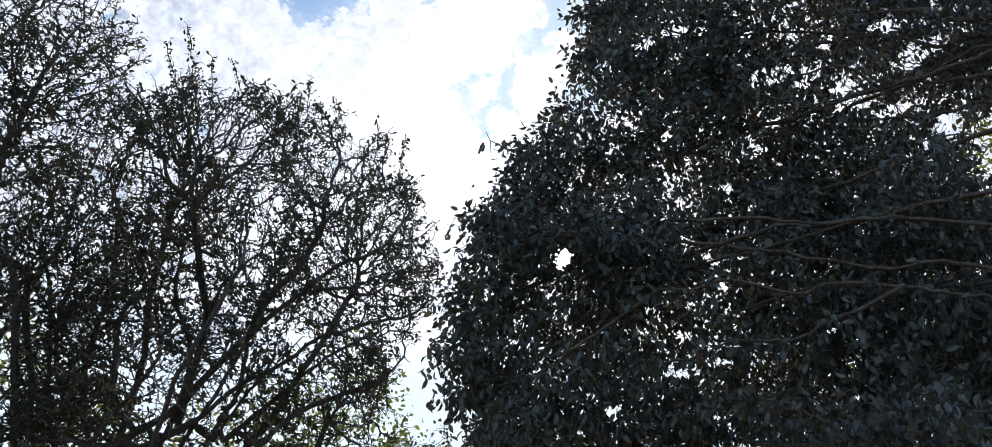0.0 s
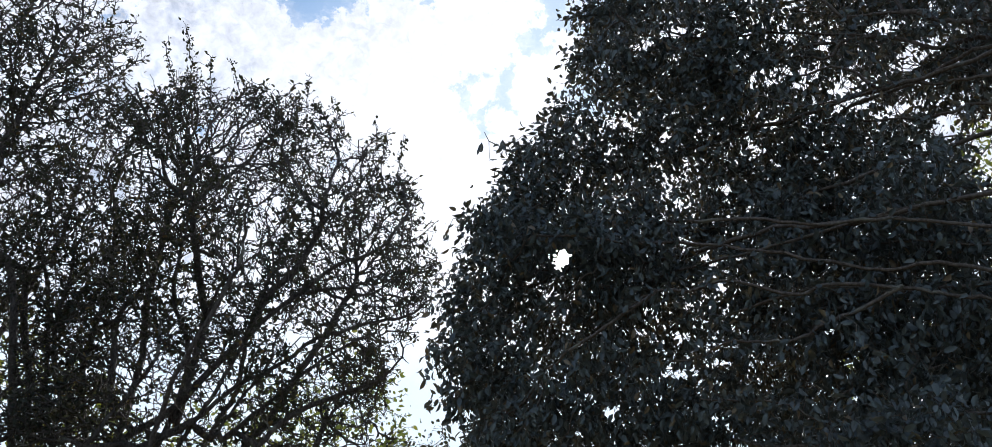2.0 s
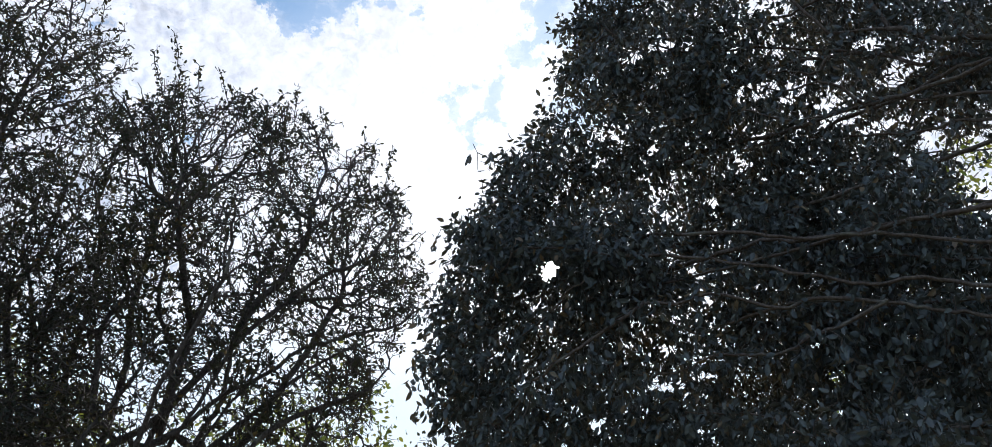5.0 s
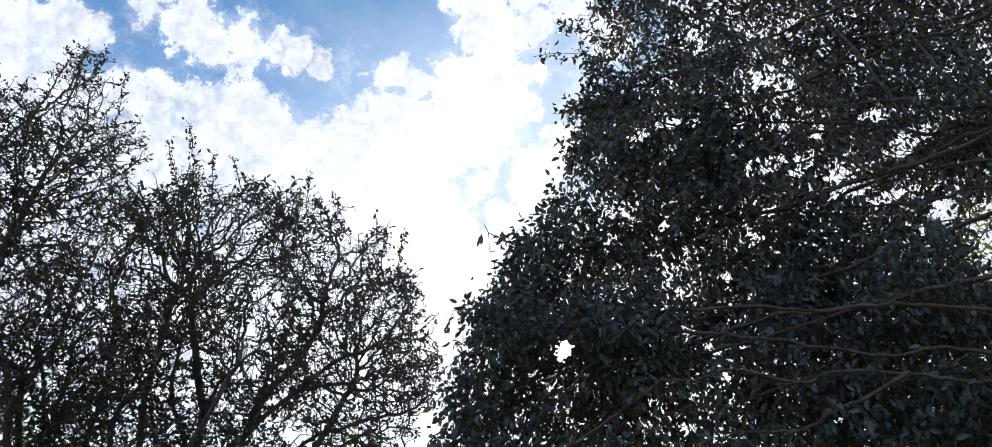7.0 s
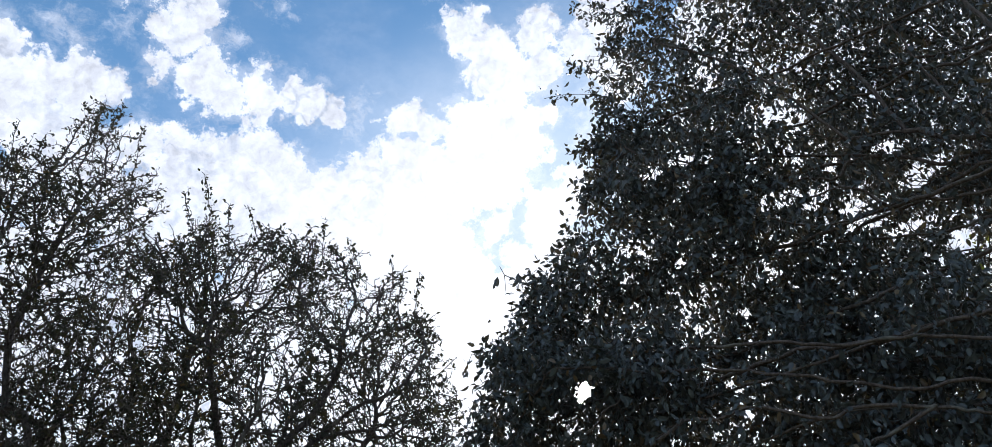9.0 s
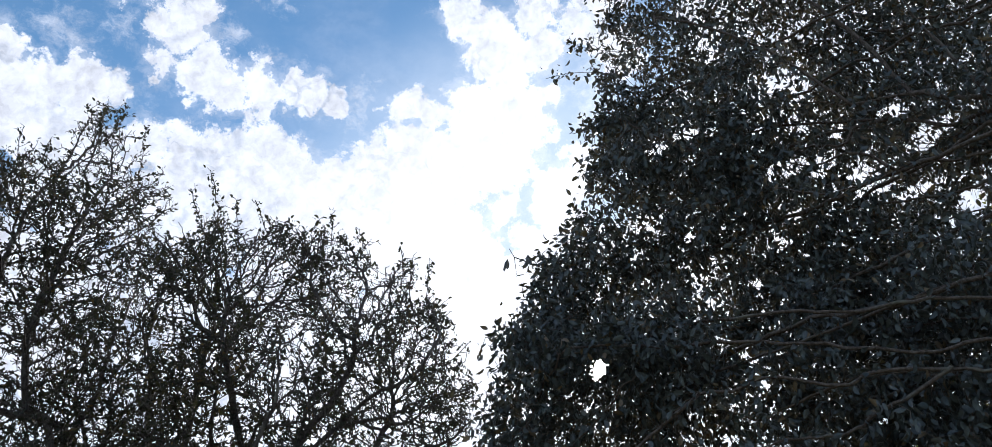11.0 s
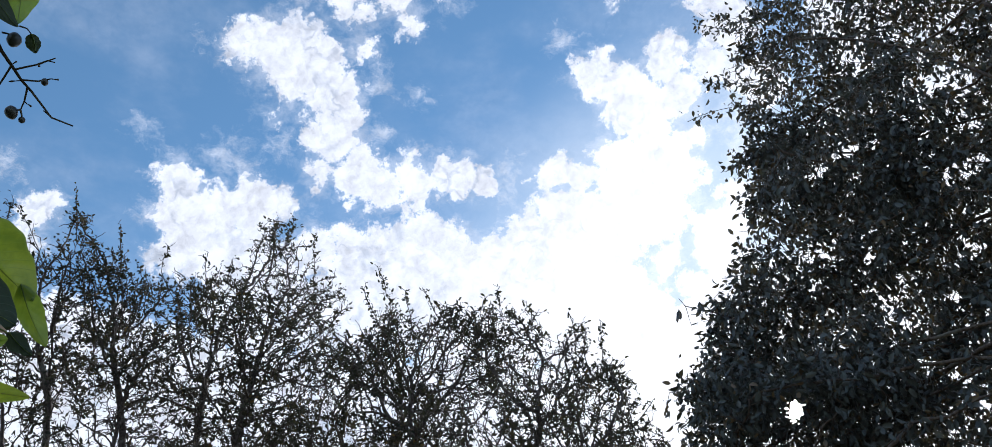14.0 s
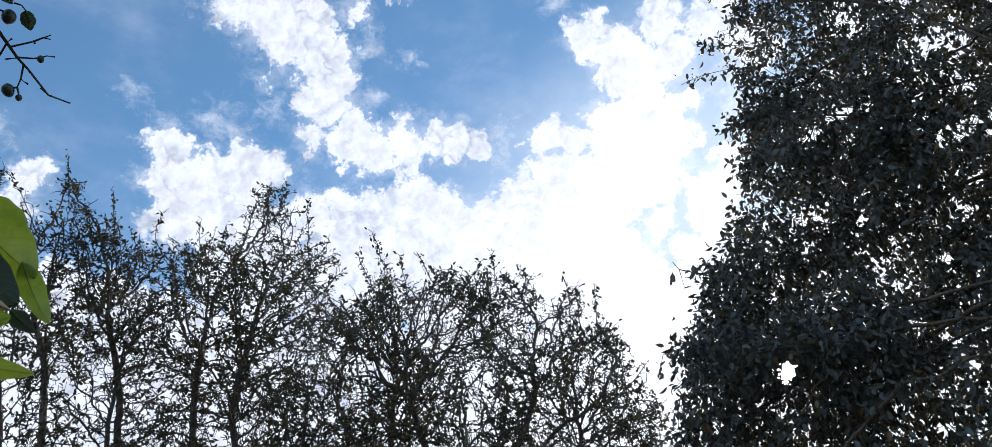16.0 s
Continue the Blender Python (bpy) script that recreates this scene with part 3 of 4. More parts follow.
C_MID = [
    (16.0, 43.0, 9.5, 0.71), (13.9, 37.3, 9.2, 0.83), (10.2, 31.7, 8.1, 0.74), (7.4, 25.9, 8.7, 0.84), (16.1, 31.1, 8.4, 0.81),
    (14.9, 24.1, 8.4, 0.74), (9.1, 20.7, 7.7, 0.58), (5.5, 32.0, 9.2, 0.65), (4.0, 20.6, 7.7, 0.47), (11.5, 20.2, 7.6, 0.51),
    (20.5, 36.3, 9.0, 0.55), (24.6, 34.6, 8.9, 0.5), (17.5, 35.0, 8.9, 0.45),
]
C_RIGHT = [
    (22.3, 29.3, 8.2, 0.71), (21.5, 22.6, 8.3, 0.81), (28.9, 29.5, 8.8, 0.62), (28.8, 24.3, 7.9, 0.7), (26.2, 19.0, 6.6, 0.58),
    (22.2, 34.1, 8.7, 0.41), (30.2, 32.3, 7.7, 0.42), (31.9, 29.2, 8.5, 0.4), (25.9, 31.8, 9.1, 0.48), (34.0, 26.7, 7.9, 0.58),
    (31.9, 20.8, 7.7, 0.65),
]
C_OPEN = [
    (29.7, 42.8, 10.5, 0.61), (35.7, 40.5, 9.6, 0.59), (39.0, 37.0, 9.6, 0.64), (23.8, 39.7, 9.5, 0.57), (29.5, 36.3, 9.7, 0.56),
    (34.3, 37.6, 9.5, 0.47), (31.4, 41.2, 9.1, 0.47), (26.5, 33.6, 8.6, 0.39),
]
C_HIGH = [
    (33.5, 48.8, 10.8, 0.69), (38.0, 47.4, 11.5, 0.79), (40.4, 43.8, 10.9, 0.74), (33.3, 44.3, 10.3, 0.6), (37.2, 41.2, 8.8, 0.44),
    (29.7, 47.2, 11.1, 0.58),
]
C_TOP = [
    (16.5, 54.5, 11.7, 0.49), (13.6, 51.7, 11.7, 0.56), (11.1, 48.9, 10.4, 0.38), (12.0, 45.3, 10.4, 0.55), (19.8, 49.8, 11.0, 0.77),
    (15.2, 45.3, 10.6, 0.76), (21.2, 45.4, 9.6, 0.67), (18.7, 40.6, 9.0, 0.62), (21.4, 57.0, 13.6, 0.69), (28.0, 55.3, 12.7, 0.94),
    (29.4, 50.0, 11.3, 0.82),
]
E_FAR = [
    (-6.0, 20.3, 21.4, 0.56), (-4.0, 20.6, 20.6, 0.56), (-7.5, 18.5, 21.4, 0.87), (-2.6, 18.7, 21.2, 0.87),
]
F_FAR = [
    (34.1, 34.0, 16.0, 0.6), (36.2, 32.4, 15.3, 0.65), (34.5, 29.9, 14.6, 0.72), (28.2, 20.1, 14.6, 1.09), (25.6, 23.4, 14.6, 1.03),
    (32.6, 22.8, 13.2, 0.97),
]
G_FAR = [
    (-15.0, 20.0, 15.3, 0.92), (-11.0, 20.6, 16.3, 0.66), (-19.5, 19.1, 15.5, 0.81), (-26.7, 18.6, 15.7, 0.98), (-30.0, 22.6, 16.7, 0.73),
    # added lobes: sunlit leaves low on round_tree, put in as brighter olive ones
    (-8.5, 23.0, 15.5, 0.6), (-7.4, 21.2, 15.5, 0.55), (-9.6, 25.0, 15.8, 0.45), (-12.5, 22.6, 15.6, 0.5),
]
A_SHOOTS = [
    (-26.0, 43.2, -24.9, 39.8, 10), (-27.2, 42.0, -25.4, 39.3, 10), (-22.0, 42.3, -20.5, 39.9, 10), (-15.7, 41.9, -15.7, 39.5, 10), (-9.9, 40.2, -9.9, 37.8, 10),
    (-7.5, 39.1, -8.0, 36.3, 10), (-12.5, 40.4, -12.9, 37.9, 10), (-23.6, 42.0, -23.1, 39.4, 10), (-4.6, 34.0, -6.9, 32.3, 10), (-4.0, 30.4, -6.7, 29.5, 10),
]
B_SHOOTS = [
    (-57.4, 41.9, -54.1, 39.5, 10.8), (-55.2, 42.0, -53.5, 39.3, 10.8), (-56.3, 42.0, -53.8, 39.4, 10.9), (-31.9, 45.0, -29.6, 40.3, 10.6), (-51.2, 43.9, -49.6, 41.2, 11),
    (-33.8, 45.9, -35.0, 42.5, 11), (-36.4, 45.1, -35.0, 42.5, 11), (-43.4, 42.5, -42.3, 40.2, 11), (-40.3, 42.7, -39.0, 40.4, 11), (-54.9, 42.0, -51.9, 39.0, 11),
    (-47.3, 43.0, -46.5, 40.1, 11),
]
C_SHOOTS = [
    (4.2, 50.3, 10.1, 49.8, 6.9), (8.4, 55.7, 13.1, 53.1, 7), (10.7, 55.5, 14.4, 54.0, 7), (7.2, 52.3, 11.6, 51.1, 7), (5.9, 46.6, 10.4, 46.4, 6.9),
    (7.2, 47.3, 10.2, 46.1, 6.9), (-3.1, 34.3, 0.3, 32.5, 6.8),
]
# Main stems: azimuth, elevation, level distance.
A_STEMS = [
    [(-22.3, 18.4, 9.7), (-19.5, 20.4, 9.7), (-17.1, 22.8, 9.7), (-14.4, 24.5, 9.7), (-12.7, 26.0, 9.7), (-11.0, 26.7, 9.7), (-8.3, 27.5, 9.7), (-6.2, 28.0, 9.7), (-4.6, 29.1, 9.7)],
    [(-23.5, 18.8, 10.2), (-20.8, 20.9, 10.2), (-19.2, 23.2, 10.2), (-16.5, 26.5, 10.2), (-14.2, 28.6, 10.2), (-11.8, 29.3, 10.2), (-10.2, 29.5, 10.2)],
    [(-18.2, 19.4, 9.9), (-16.9, 21.8, 9.9), (-15.3, 24.4, 9.9), (-15.1, 26.1, 9.9), (-13.5, 28.9, 9.9)],
    [(-20.4, 20.1, 10.3), (-20.1, 24.0, 10.3), (-19.9, 26.4, 10.3), (-19.5, 28.4, 10.3), (-18.5, 29.7, 10.3)],
    [(-24.5, 20.7, 10.1), (-25.3, 25.5, 10.1), (-24.6, 27.2, 10.1), (-23.7, 28.6, 10.1)],
    [(-19.9, 26.4, 10.3), (-21.1, 29.4, 10.0), (-22.0, 31.6, 9.7), (-22.6, 33.4, 9.7)],
]
A_LIMBS = [
    [(-16.6, 26.6, 10.2), (-16.2, 28.3, 10.15), (-14.5, 30.3, 10.1), (-13.2, 32.9, 10.0), (-13.2, 34.6, 9.8)],
    [(-14.2, 28.6, 10.2), (-11.5, 30.9, 9.9), (-8.8, 32.0, 9.6), (-6.7, 34.4, 9.6)],
    [(-17.5, 19.5, 10.0), (-15.4, 21.6, 10.0), (-13.2, 23.7, 10.0), (-11.3, 25.3, 10.0), (-9.3, 26.4, 10.0)],
    [(-21.3, 18.5, 10.3), (-20.5, 21.8, 10.3), (-20.7, 24.8, 10.3), (-22.2, 27.3, 10.3), (-22.5, 29.9, 10.3)],
    [(-15.3, 19.4, 9.6), (-13.6, 21.2, 9.6), (-10.9, 22.7, 9.6), (-8.0, 23.8, 9.6), (-6.4, 25.4, 9.6)],
    [(-25.3, 18.2, 9.8), (-23.7, 21.3, 9.8), (-22.5, 23.8, 9.8), (-22.7, 26.0, 9.8)],
]
B_LOW_STEMS = [
    [(-29.0, 17.6, 10.6), (-30.5, 22.3, 10.6), (-31.4, 25.3, 10.6), (-32.6, 27.6, 10.6)],
    [(-27.8, 18.2, 11.2), (-28.6, 22.5, 11.2), (-29.8, 26.4, 11.2), (-31.2, 28.8, 11.2)],
    [(-26.1, 18.4, 10.9), (-28.1, 22.2, 10.9), (-28.7, 24.8, 10.9), (-28.8, 27.8, 10.9)],
    [(-25.3, 18.6, 11.4), (-26.5, 22.1, 11.4), (-26.5, 25.2, 11.4), (-26.4, 27.6, 11.4), (-27.0, 30.9, 11.4)],
    [(-30.0, 17.8, 10.6), (-31.6, 22.0, 10.6), (-32.8, 26.5, 10.6)],
    [(-28.4, 18.1, 11.2), (-29.2, 21.1, 11.2), (-30.6, 24.4, 11.2), (-31.3, 27.2, 11.2)],
]
B_STEMS = [
    [(-37.0, 27.4, 11.3), (-37.8, 32.5, 11.3), (-38.1, 35.5, 11.3)],
    [(-41.6, 26.9, 11.0), (-42.7, 31.7, 11.0), (-44.9, 35.8, 11.0)],
    [(-45.8, 26.2, 11.2), (-47.4, 31.6, 11.2), (-48.9, 34.2, 11.2)],
    [(-33.8, 27.7, 10.7), (-35.1, 32.0, 10.7), (-34.7, 36.7, 10.7)],
]
C_STEMS = [
    [(34.1, 24.7, 6.8), (31.9, 25.5, 6.8), (29.8, 26.3, 6.8), (27.6, 27.1, 6.8), (21.9, 28.1, 6.8)],
    [(27.6, 27.1, 6.7), (24.3, 26.2, 6.7), (22.4, 25.8, 6.7), (20.4, 25.2, 6.7), (18.0, 25.4, 6.7), (15.8, 25.5, 6.7), (14.1, 24.9, 6.7), (10.7, 24.8, 6.7)],
    [(32.6, 19.4, 6.8), (29.9, 19.4, 6.8), (27.8, 19.7, 6.8), (26.9, 19.5, 6.8), (24.7, 19.2, 6.8), (22.5, 19.7, 6.8), (20.9, 20.3, 6.8), (19.1, 21.5, 6.8), (16.9, 22.0, 6.8), (13.7, 22.3, 6.8)],
    [(27.6, 27.1, 6.7), (23.2, 28.1, 6.7), (21.0, 27.9, 6.7), (16.5, 29.4, 6.7), (14.7, 29.0, 6.7), (11.8, 29.2, 6.7), (9.7, 28.4, 6.7)],
    [(21.0, 27.9, 6.8), (18.4, 27.6, 6.8), (16.7, 27.3, 6.8), (15.3, 27.0, 6.8), (13.4, 27.8, 6.8)],
]
C_MORE = [
    [(34.7, 26.3, 6.7), (32.4, 27.1, 6.7), (29.7, 28.1, 6.7), (27.1, 28.2, 6.7), (24.8, 29.0, 6.7), (21.0, 30.3, 6.7), (16.9, 31.4, 6.7), (13.7, 32.1, 6.7), (10.4, 32.4, 6.7), (7.0, 32.9, 6.7), (5.0, 33.1, 6.7), (3.0, 33.2, 6.7)],
    [(10.4, 32.4, 6.9), (8.2, 31.3, 6.9), (6.4, 30.3, 6.9)],
    [(11.8, 29.2, 6.7), (8.4, 27.5, 6.7), (6.6, 26.6, 6.7), (4.8, 25.7, 6.7)],
    [(27.5, 17.5, 6.9), (27.9, 19.4, 6.9)],
]
C_BOUGHS = [
    [(39.6, 36.3, 7.0), (36.4, 37.3, 7.0), (33.6, 37.8, 7.0), (31.7, 38.6, 7.0), (30.0, 38.6, 7.0), (27.3, 38.5, 7.0), (24.2, 39.0, 7.0), (20.8, 40.3, 7.0), (15.8, 40.3, 7.0)],
    [(38.8, 34.6, 7.2), (35.8, 35.9, 7.2), (33.5, 36.0, 7.2), (30.2, 36.6, 7.2), (27.3, 37.3, 7.2), (23.8, 37.8, 7.2), (19.2, 38.0, 7.2)],
    [(40.9, 39.0, 7.0), (37.7, 40.2, 7.0), (36.0, 40.8, 7.0), (33.3, 42.3, 7.0), (29.0, 43.2, 7.0), (24.7, 44.9, 7.0)],
    [(40.3, 37.7, 7.2), (37.3, 39.3, 7.2), (34.4, 39.7, 7.2), (31.7, 41.3, 7.2), (28.5, 41.9, 7.2), (25.2, 42.3, 7.2), (20.7, 42.3, 7.2), (18.8, 42.6, 7.2), (15.2, 42.7, 7.2)],
    [(28.5, 41.9, 7.0), (27.3, 41.2, 7.0), (25.1, 41.8, 7.0), (23.2, 42.0, 7.0), (21.2, 42.2, 7.0)],
    [(31.7, 41.3, 7.2), (26.4, 42.9, 7.2), (22.4, 43.8, 7.2), (18.9, 44.1, 7.2), (13.6, 45.6, 7.2)],
    [(30.0, 38.6, 7.0), (28.1, 40.4, 7.0), (24.7, 40.7, 7.0), (23.0, 41.3, 7.0)],
]
C_RISING = [
    [(29.0, 43.2, 6.9), (25.6, 47.3, 6.9), (21.1, 50.5, 6.9), (16.3, 52.4, 6.9)],
    [(33.3, 42.3, 7.1), (31.9, 46.4, 7.1), (27.9, 51.6, 7.1), (24.6, 54.9, 7.1)],
    [(37.7, 40.2, 6.9), (36.4, 45.6, 6.9), (35.3, 50.8, 6.9)],
    [(18.8, 42.6, 7.1), (14.6, 44.7, 7.1), (11.5, 46.3, 7.1), (9.4, 47.6, 7.1)],
]
# Bare pockets of the broadleaf crown: azimuth, elevation, half width, half height.
POCKETS_HIGH = [
    (22.7, 41.1, 1.7, 0.81), (25.8, 40.9, 1.62, 0.49), (27.0, 41.9, 0.81, 0.32), (33.6, 39.9, 1.82, 0.73), (32.4, 39.2, 0.89, 0.32),
    (15.6, 45.0, 1.22, 0.49), (12.9, 44.6, 1.01, 0.41), (17.7, 44.7, 0.73, 0.41), (21.4, 43.8, 0.49, 0.32), (21.9, 38.3, 0.73, 0.41),
    (20.6, 36.8, 0.61, 0.73), (28.3, 38.1, 1.82, 0.53), (33.4, 35.3, 1.13, 1.01), (35.4, 34.3, 1.4, 1.0), (30.4, 37.1, 1.42, 0.41), (27.5, 39.2, 1.01, 0.32),
    (25.1, 40.2, 1.22, 0.49), (14.0, 38.8, 0.41, 0.41), (17.8, 34.9, 0.49, 0.57), (15.1, 37.1, 0.32, 0.49), (25.5, 34.4, 0.41, 0.32),
    (21.9, 35.8, 0.32, 0.32), (32.2, 41.7, 1.01, 0.41), (30.9, 42.0, 0.81, 0.32),
]
POCKETS_LOW = [
    (13.2, 26.2, 0.81, 0.41), (12.6, 24.0, 1.7, 0.49), (10.1, 23.8, 0.61, 0.32), (15.4, 24.4, 1.13, 0.32), (8.0, 21.9, 0.65, 0.73),
    (5.7, 20.7, 0.61, 0.32), (22.8, 25.3, 0.41, 0.32), (23.5, 23.4, 0.73, 0.49), (23.3, 21.3, 0.36, 0.24), (12.0, 19.8, 1.22, 0.41),
    (4.8, 31.4, 0.57, 0.53), (2.9, 30.2, 0.73, 0.53), (1.2, 26.4, 0.45, 0.36), (17.9, 30.5, 0.57, 0.24), (-1.5, 22.0, 0.73, 0.32),
]


def stem_lines(rows, nearer=0.0):
    """Smooth lines through the places of each row."""
    out = []
    for row in rows:
        p = [np.array(polar(az, el, (h - nearer) / math.cos(radians(el)))) for az, el, h in row]
        p = [2 * p[0] - p[1]] + p + [2 * p[-1] - p[-2]]
        line = [p[1]]
        for a, b, c, d in zip(p, p[1:], p[2:], p[3:]):
            for f in (0.25, 0.5, 0.75, 1.0):
                line.append(0.5 * (2 * b + (c - a) * f + (2 * a - 5 * b + 4 * c - d) * f * f + (3 * b - a - 3 * c + d) * f ** 3))
        out.append(line)
    return out


def deeper(lobes, by, swell=1.0):
    """The same lobes further in, so that a crown is as deep as it is wide."""
    return [(az, el, d + by, r * swell) for az, el, d, r in lobes]


def stand(az, h, z=0.0):
    return (math.sin(radians(az)) * h, math.cos(radians(az)) * h, z)


SLENDER = dict(step=0.1, kill=0.115, wander=0.25, lift=0.38, tip=0.0068, power=2.9, top=0.045, limb=0.022, thin=0.0135, bare=5.0, level=False, clump=(0.9, 1.0, 3.0), even=0.85, stout=(0.007, 0.012),
               leaves=1.6, loose=0.02, forward=0.6, droop=0.1, leaf=0.066, width=0.64, leaders=7, spurs=0.8, spur_leaves=1.35)
BROAD = dict(step=0.11, kill=0.13, wander=0.25, lift=0.0, tip=0.0036, power=3.15, top=0.2, limb=0.015, thin=0.012, bare=2.5, level=True, clump=(1.0, 2.0, 1.1), even=1.05, stout=(0.005, 0.012),
             leaves=8.4, loose=0.07, forward=0.4, droop=1.3, leaf=0.081, width=0.6, leaders=26, spurs=0.85, spur_leaves=3.3)
FAR = dict(even=1.0, stout=(0.01, 0.02), step=0.2, kill=0.28, wander=0.3, lift=0.1, tip=0.006, power=2.4, top=0.2, limb=0.05, thin=0.02, bare=2.0, level=False, clump=(0.6, 1.0, 0.8),
           leaves=6.0, loose=0.1, forward=0.4, droop=0.2, leaf=0.1, width=0.75, leaders=4, spurs=0.5, spur_leaves=2.0)

tree("round_tree", "slender-branched tree with a rounded crown of small sparse leaves", 11,
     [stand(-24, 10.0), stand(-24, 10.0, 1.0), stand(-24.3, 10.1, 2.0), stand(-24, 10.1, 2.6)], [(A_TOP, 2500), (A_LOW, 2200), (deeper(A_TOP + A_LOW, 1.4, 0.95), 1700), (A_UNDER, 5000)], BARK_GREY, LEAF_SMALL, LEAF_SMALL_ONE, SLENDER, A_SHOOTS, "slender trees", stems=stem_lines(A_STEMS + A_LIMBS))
tree("tall_tree", "tall slender-branched tree with thin upright shoots and sparse leaves", 27,
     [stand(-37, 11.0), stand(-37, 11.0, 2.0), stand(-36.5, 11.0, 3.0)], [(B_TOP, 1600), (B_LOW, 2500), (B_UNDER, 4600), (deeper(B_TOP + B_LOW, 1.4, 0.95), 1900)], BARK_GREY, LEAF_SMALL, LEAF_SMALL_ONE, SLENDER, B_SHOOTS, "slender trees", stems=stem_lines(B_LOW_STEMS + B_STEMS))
tree("broadleaf_tree", "dense dark broadleaf tree with long level boughs and drooping leaves", 13,
     [stand(45, 6.4), stand(44.5, 6.4, 2.5), stand(44, 6.4, 5.0), stand(43, 6.5, 7.5), stand(40, 6.7, 10.0)],
     [(C_EDGE, 3600), (C_MID, 3900), (C_RIGHT, 3900), (C_TOP, 3500), (C_OPEN, 1900), (C_HIGH, 2400), (deeper(C_MID + C_EDGE, 0.9, 0.85), 3000), (deeper(C_RIGHT, 1.6, 1.1), 4200), (deeper(C_OPEN, 1.2, 1.1), 1300)], BARK_BROWN, LEAF_BROAD, LEAF_BROAD_ONE, BROAD, C_SHOOTS, stems=stem_lines(C_STEMS + C_MORE + C_BOUGHS + C_RISING, 0.4), airy=C_OPEN + C_TOP[:4] + C_HIGH, pockets=POCKETS_HIGH + POCKETS_LOW, gaps=[(SUN_AZ, SUN_EL, 0.048)])
tree("distant_tree", "distant leafy tree seen between the nearer crowns", 14,
     [stand(-4.5, 20.0), stand(-4.6, 20.0, 4.0), stand(-4.5, 20.0, 6.0)], [(E_FAR, 300)], BARK_GREY, LEAF_SMALL, LEAF_SMALL_ONE, FAR, singles=0)
tree("sunlit_tree", "bright yellow-green tree standing behind the dark broadleaf tree", 15,
     [stand(33, 13.0), stand(33, 13.0, 3.0), stand(32.5, 13.0, 5.5)], [(F_FAR, 700)], BARK_BROWN, LEAF_BRIGHT, LEAF_BROAD_ONE, FAR, singles=0)
tree("olive_tree", "low olive-green tree standing behind the slender trees", 16,
     [stand(-19, 15.0), stand(-19, 15.0, 2.5), stand(-19, 15.0, 4.5)], [(G_FAR, 2300)], BARK_GREY, LEAF_BRIGHT, LEAF_SMALL_ONE, FAR, singles=0)


# ---- the two long leaves that hang from a thin sprig of the broadleaf tree ----
SPRIG = [
    (3.37, 37.63, 8.84), (1.45, 38.56, 8.95), (-0.47, 39.29, 9.04), (-0.84, 39.85, 9.12), (0.68, 39.29, 9.04),
    (-1.04, 39.21, 9.03), (-0.41, 38.16, 8.9),
]


def build_sprig():
    p = [np.array(polar(*q)) for q in SPRIG]
    root = thing("hanging_sprig", Vector(p[0]), "thin bare sprig with two long dark hanging leaves", "branch")
    part_of(root, "twig", mesh_from("twig", *tube([p[0], p[1], p[2], p[3]], [0.009, 0.007, 0.005, 0.003], 5), BARK_BROWN))
    part_of(root, "twig", mesh_from("twig", *tube([p[1], (p[1] + p[4]) / 2 + 0.01, p[4]], [0.005, 0.004, 0.003], 5), BARK_BROWN))
    part_of(root, "twig", mesh_from("twig", *tube([p[2], (p[2] + p[6]) / 2, p[6]], [0.004, 0.003, 0.002], 5), BARK_BROWN))
    rng = np.random.default_rng(3)
    for at, way, size, width in ((p[4] + np.array((0, 0, 0.02)), (0.06, 0.02, -1), 0.165, 0.55), (p[5], (-0.12, 0.05, -1), 0.15, 0.5), (p[6], (0.5, 0, -0.3), 0.07, 0.5), (p[5], (-0.3, 0, -1), 0.2, 0.2)):
        fr = leaf_frames(rng, np.array([way]), np.array([size]), width)
        fr[0, 1] = np.array((0.9, 0.35, 0.1)) / 0.97 * size * width
        fr[0, 2] = np.array((-0.35, 0.9, 0.0)) * size
        part_of(root, "leaf", leaves_mesh("leaf", at[None], fr, LEAF_BROAD))


build_sprig()

# ---- a leafy fruiting branch close to the eye ----
# Azimuth and elevation along each twig, all about an arm's length off.
NEAR_STEM = [
    (-66.53, 37.88), (-63.87, 41.94), (-64.22, 47.56), (-65.57, 50.73), (-64.95, 51.56),
    (-60.52, 49.52), (-59.33, 49.09), (-58.12, 48.61), (-57.06, 48.31), (-54.82, 47.46),
    (-53.04, 47.52),
]
NEAR_STALKS = [
    [(-63.87, 41.94), (-61.09, 40.0), (-58.82, 38.58), (-55.83, 35.08), (-54.77, 32.48)],
    [(-66.09, 51.25), (-64.87, 51.77), (-63.83, 51.91), (-62.44, 51.69)],
    [(-65.66, 51.12), (-64.57, 50.58), (-63.58, 50.32)],
    [(-60.41, 51.21), (-59.8, 51.3), (-59.3, 51.15)],
]
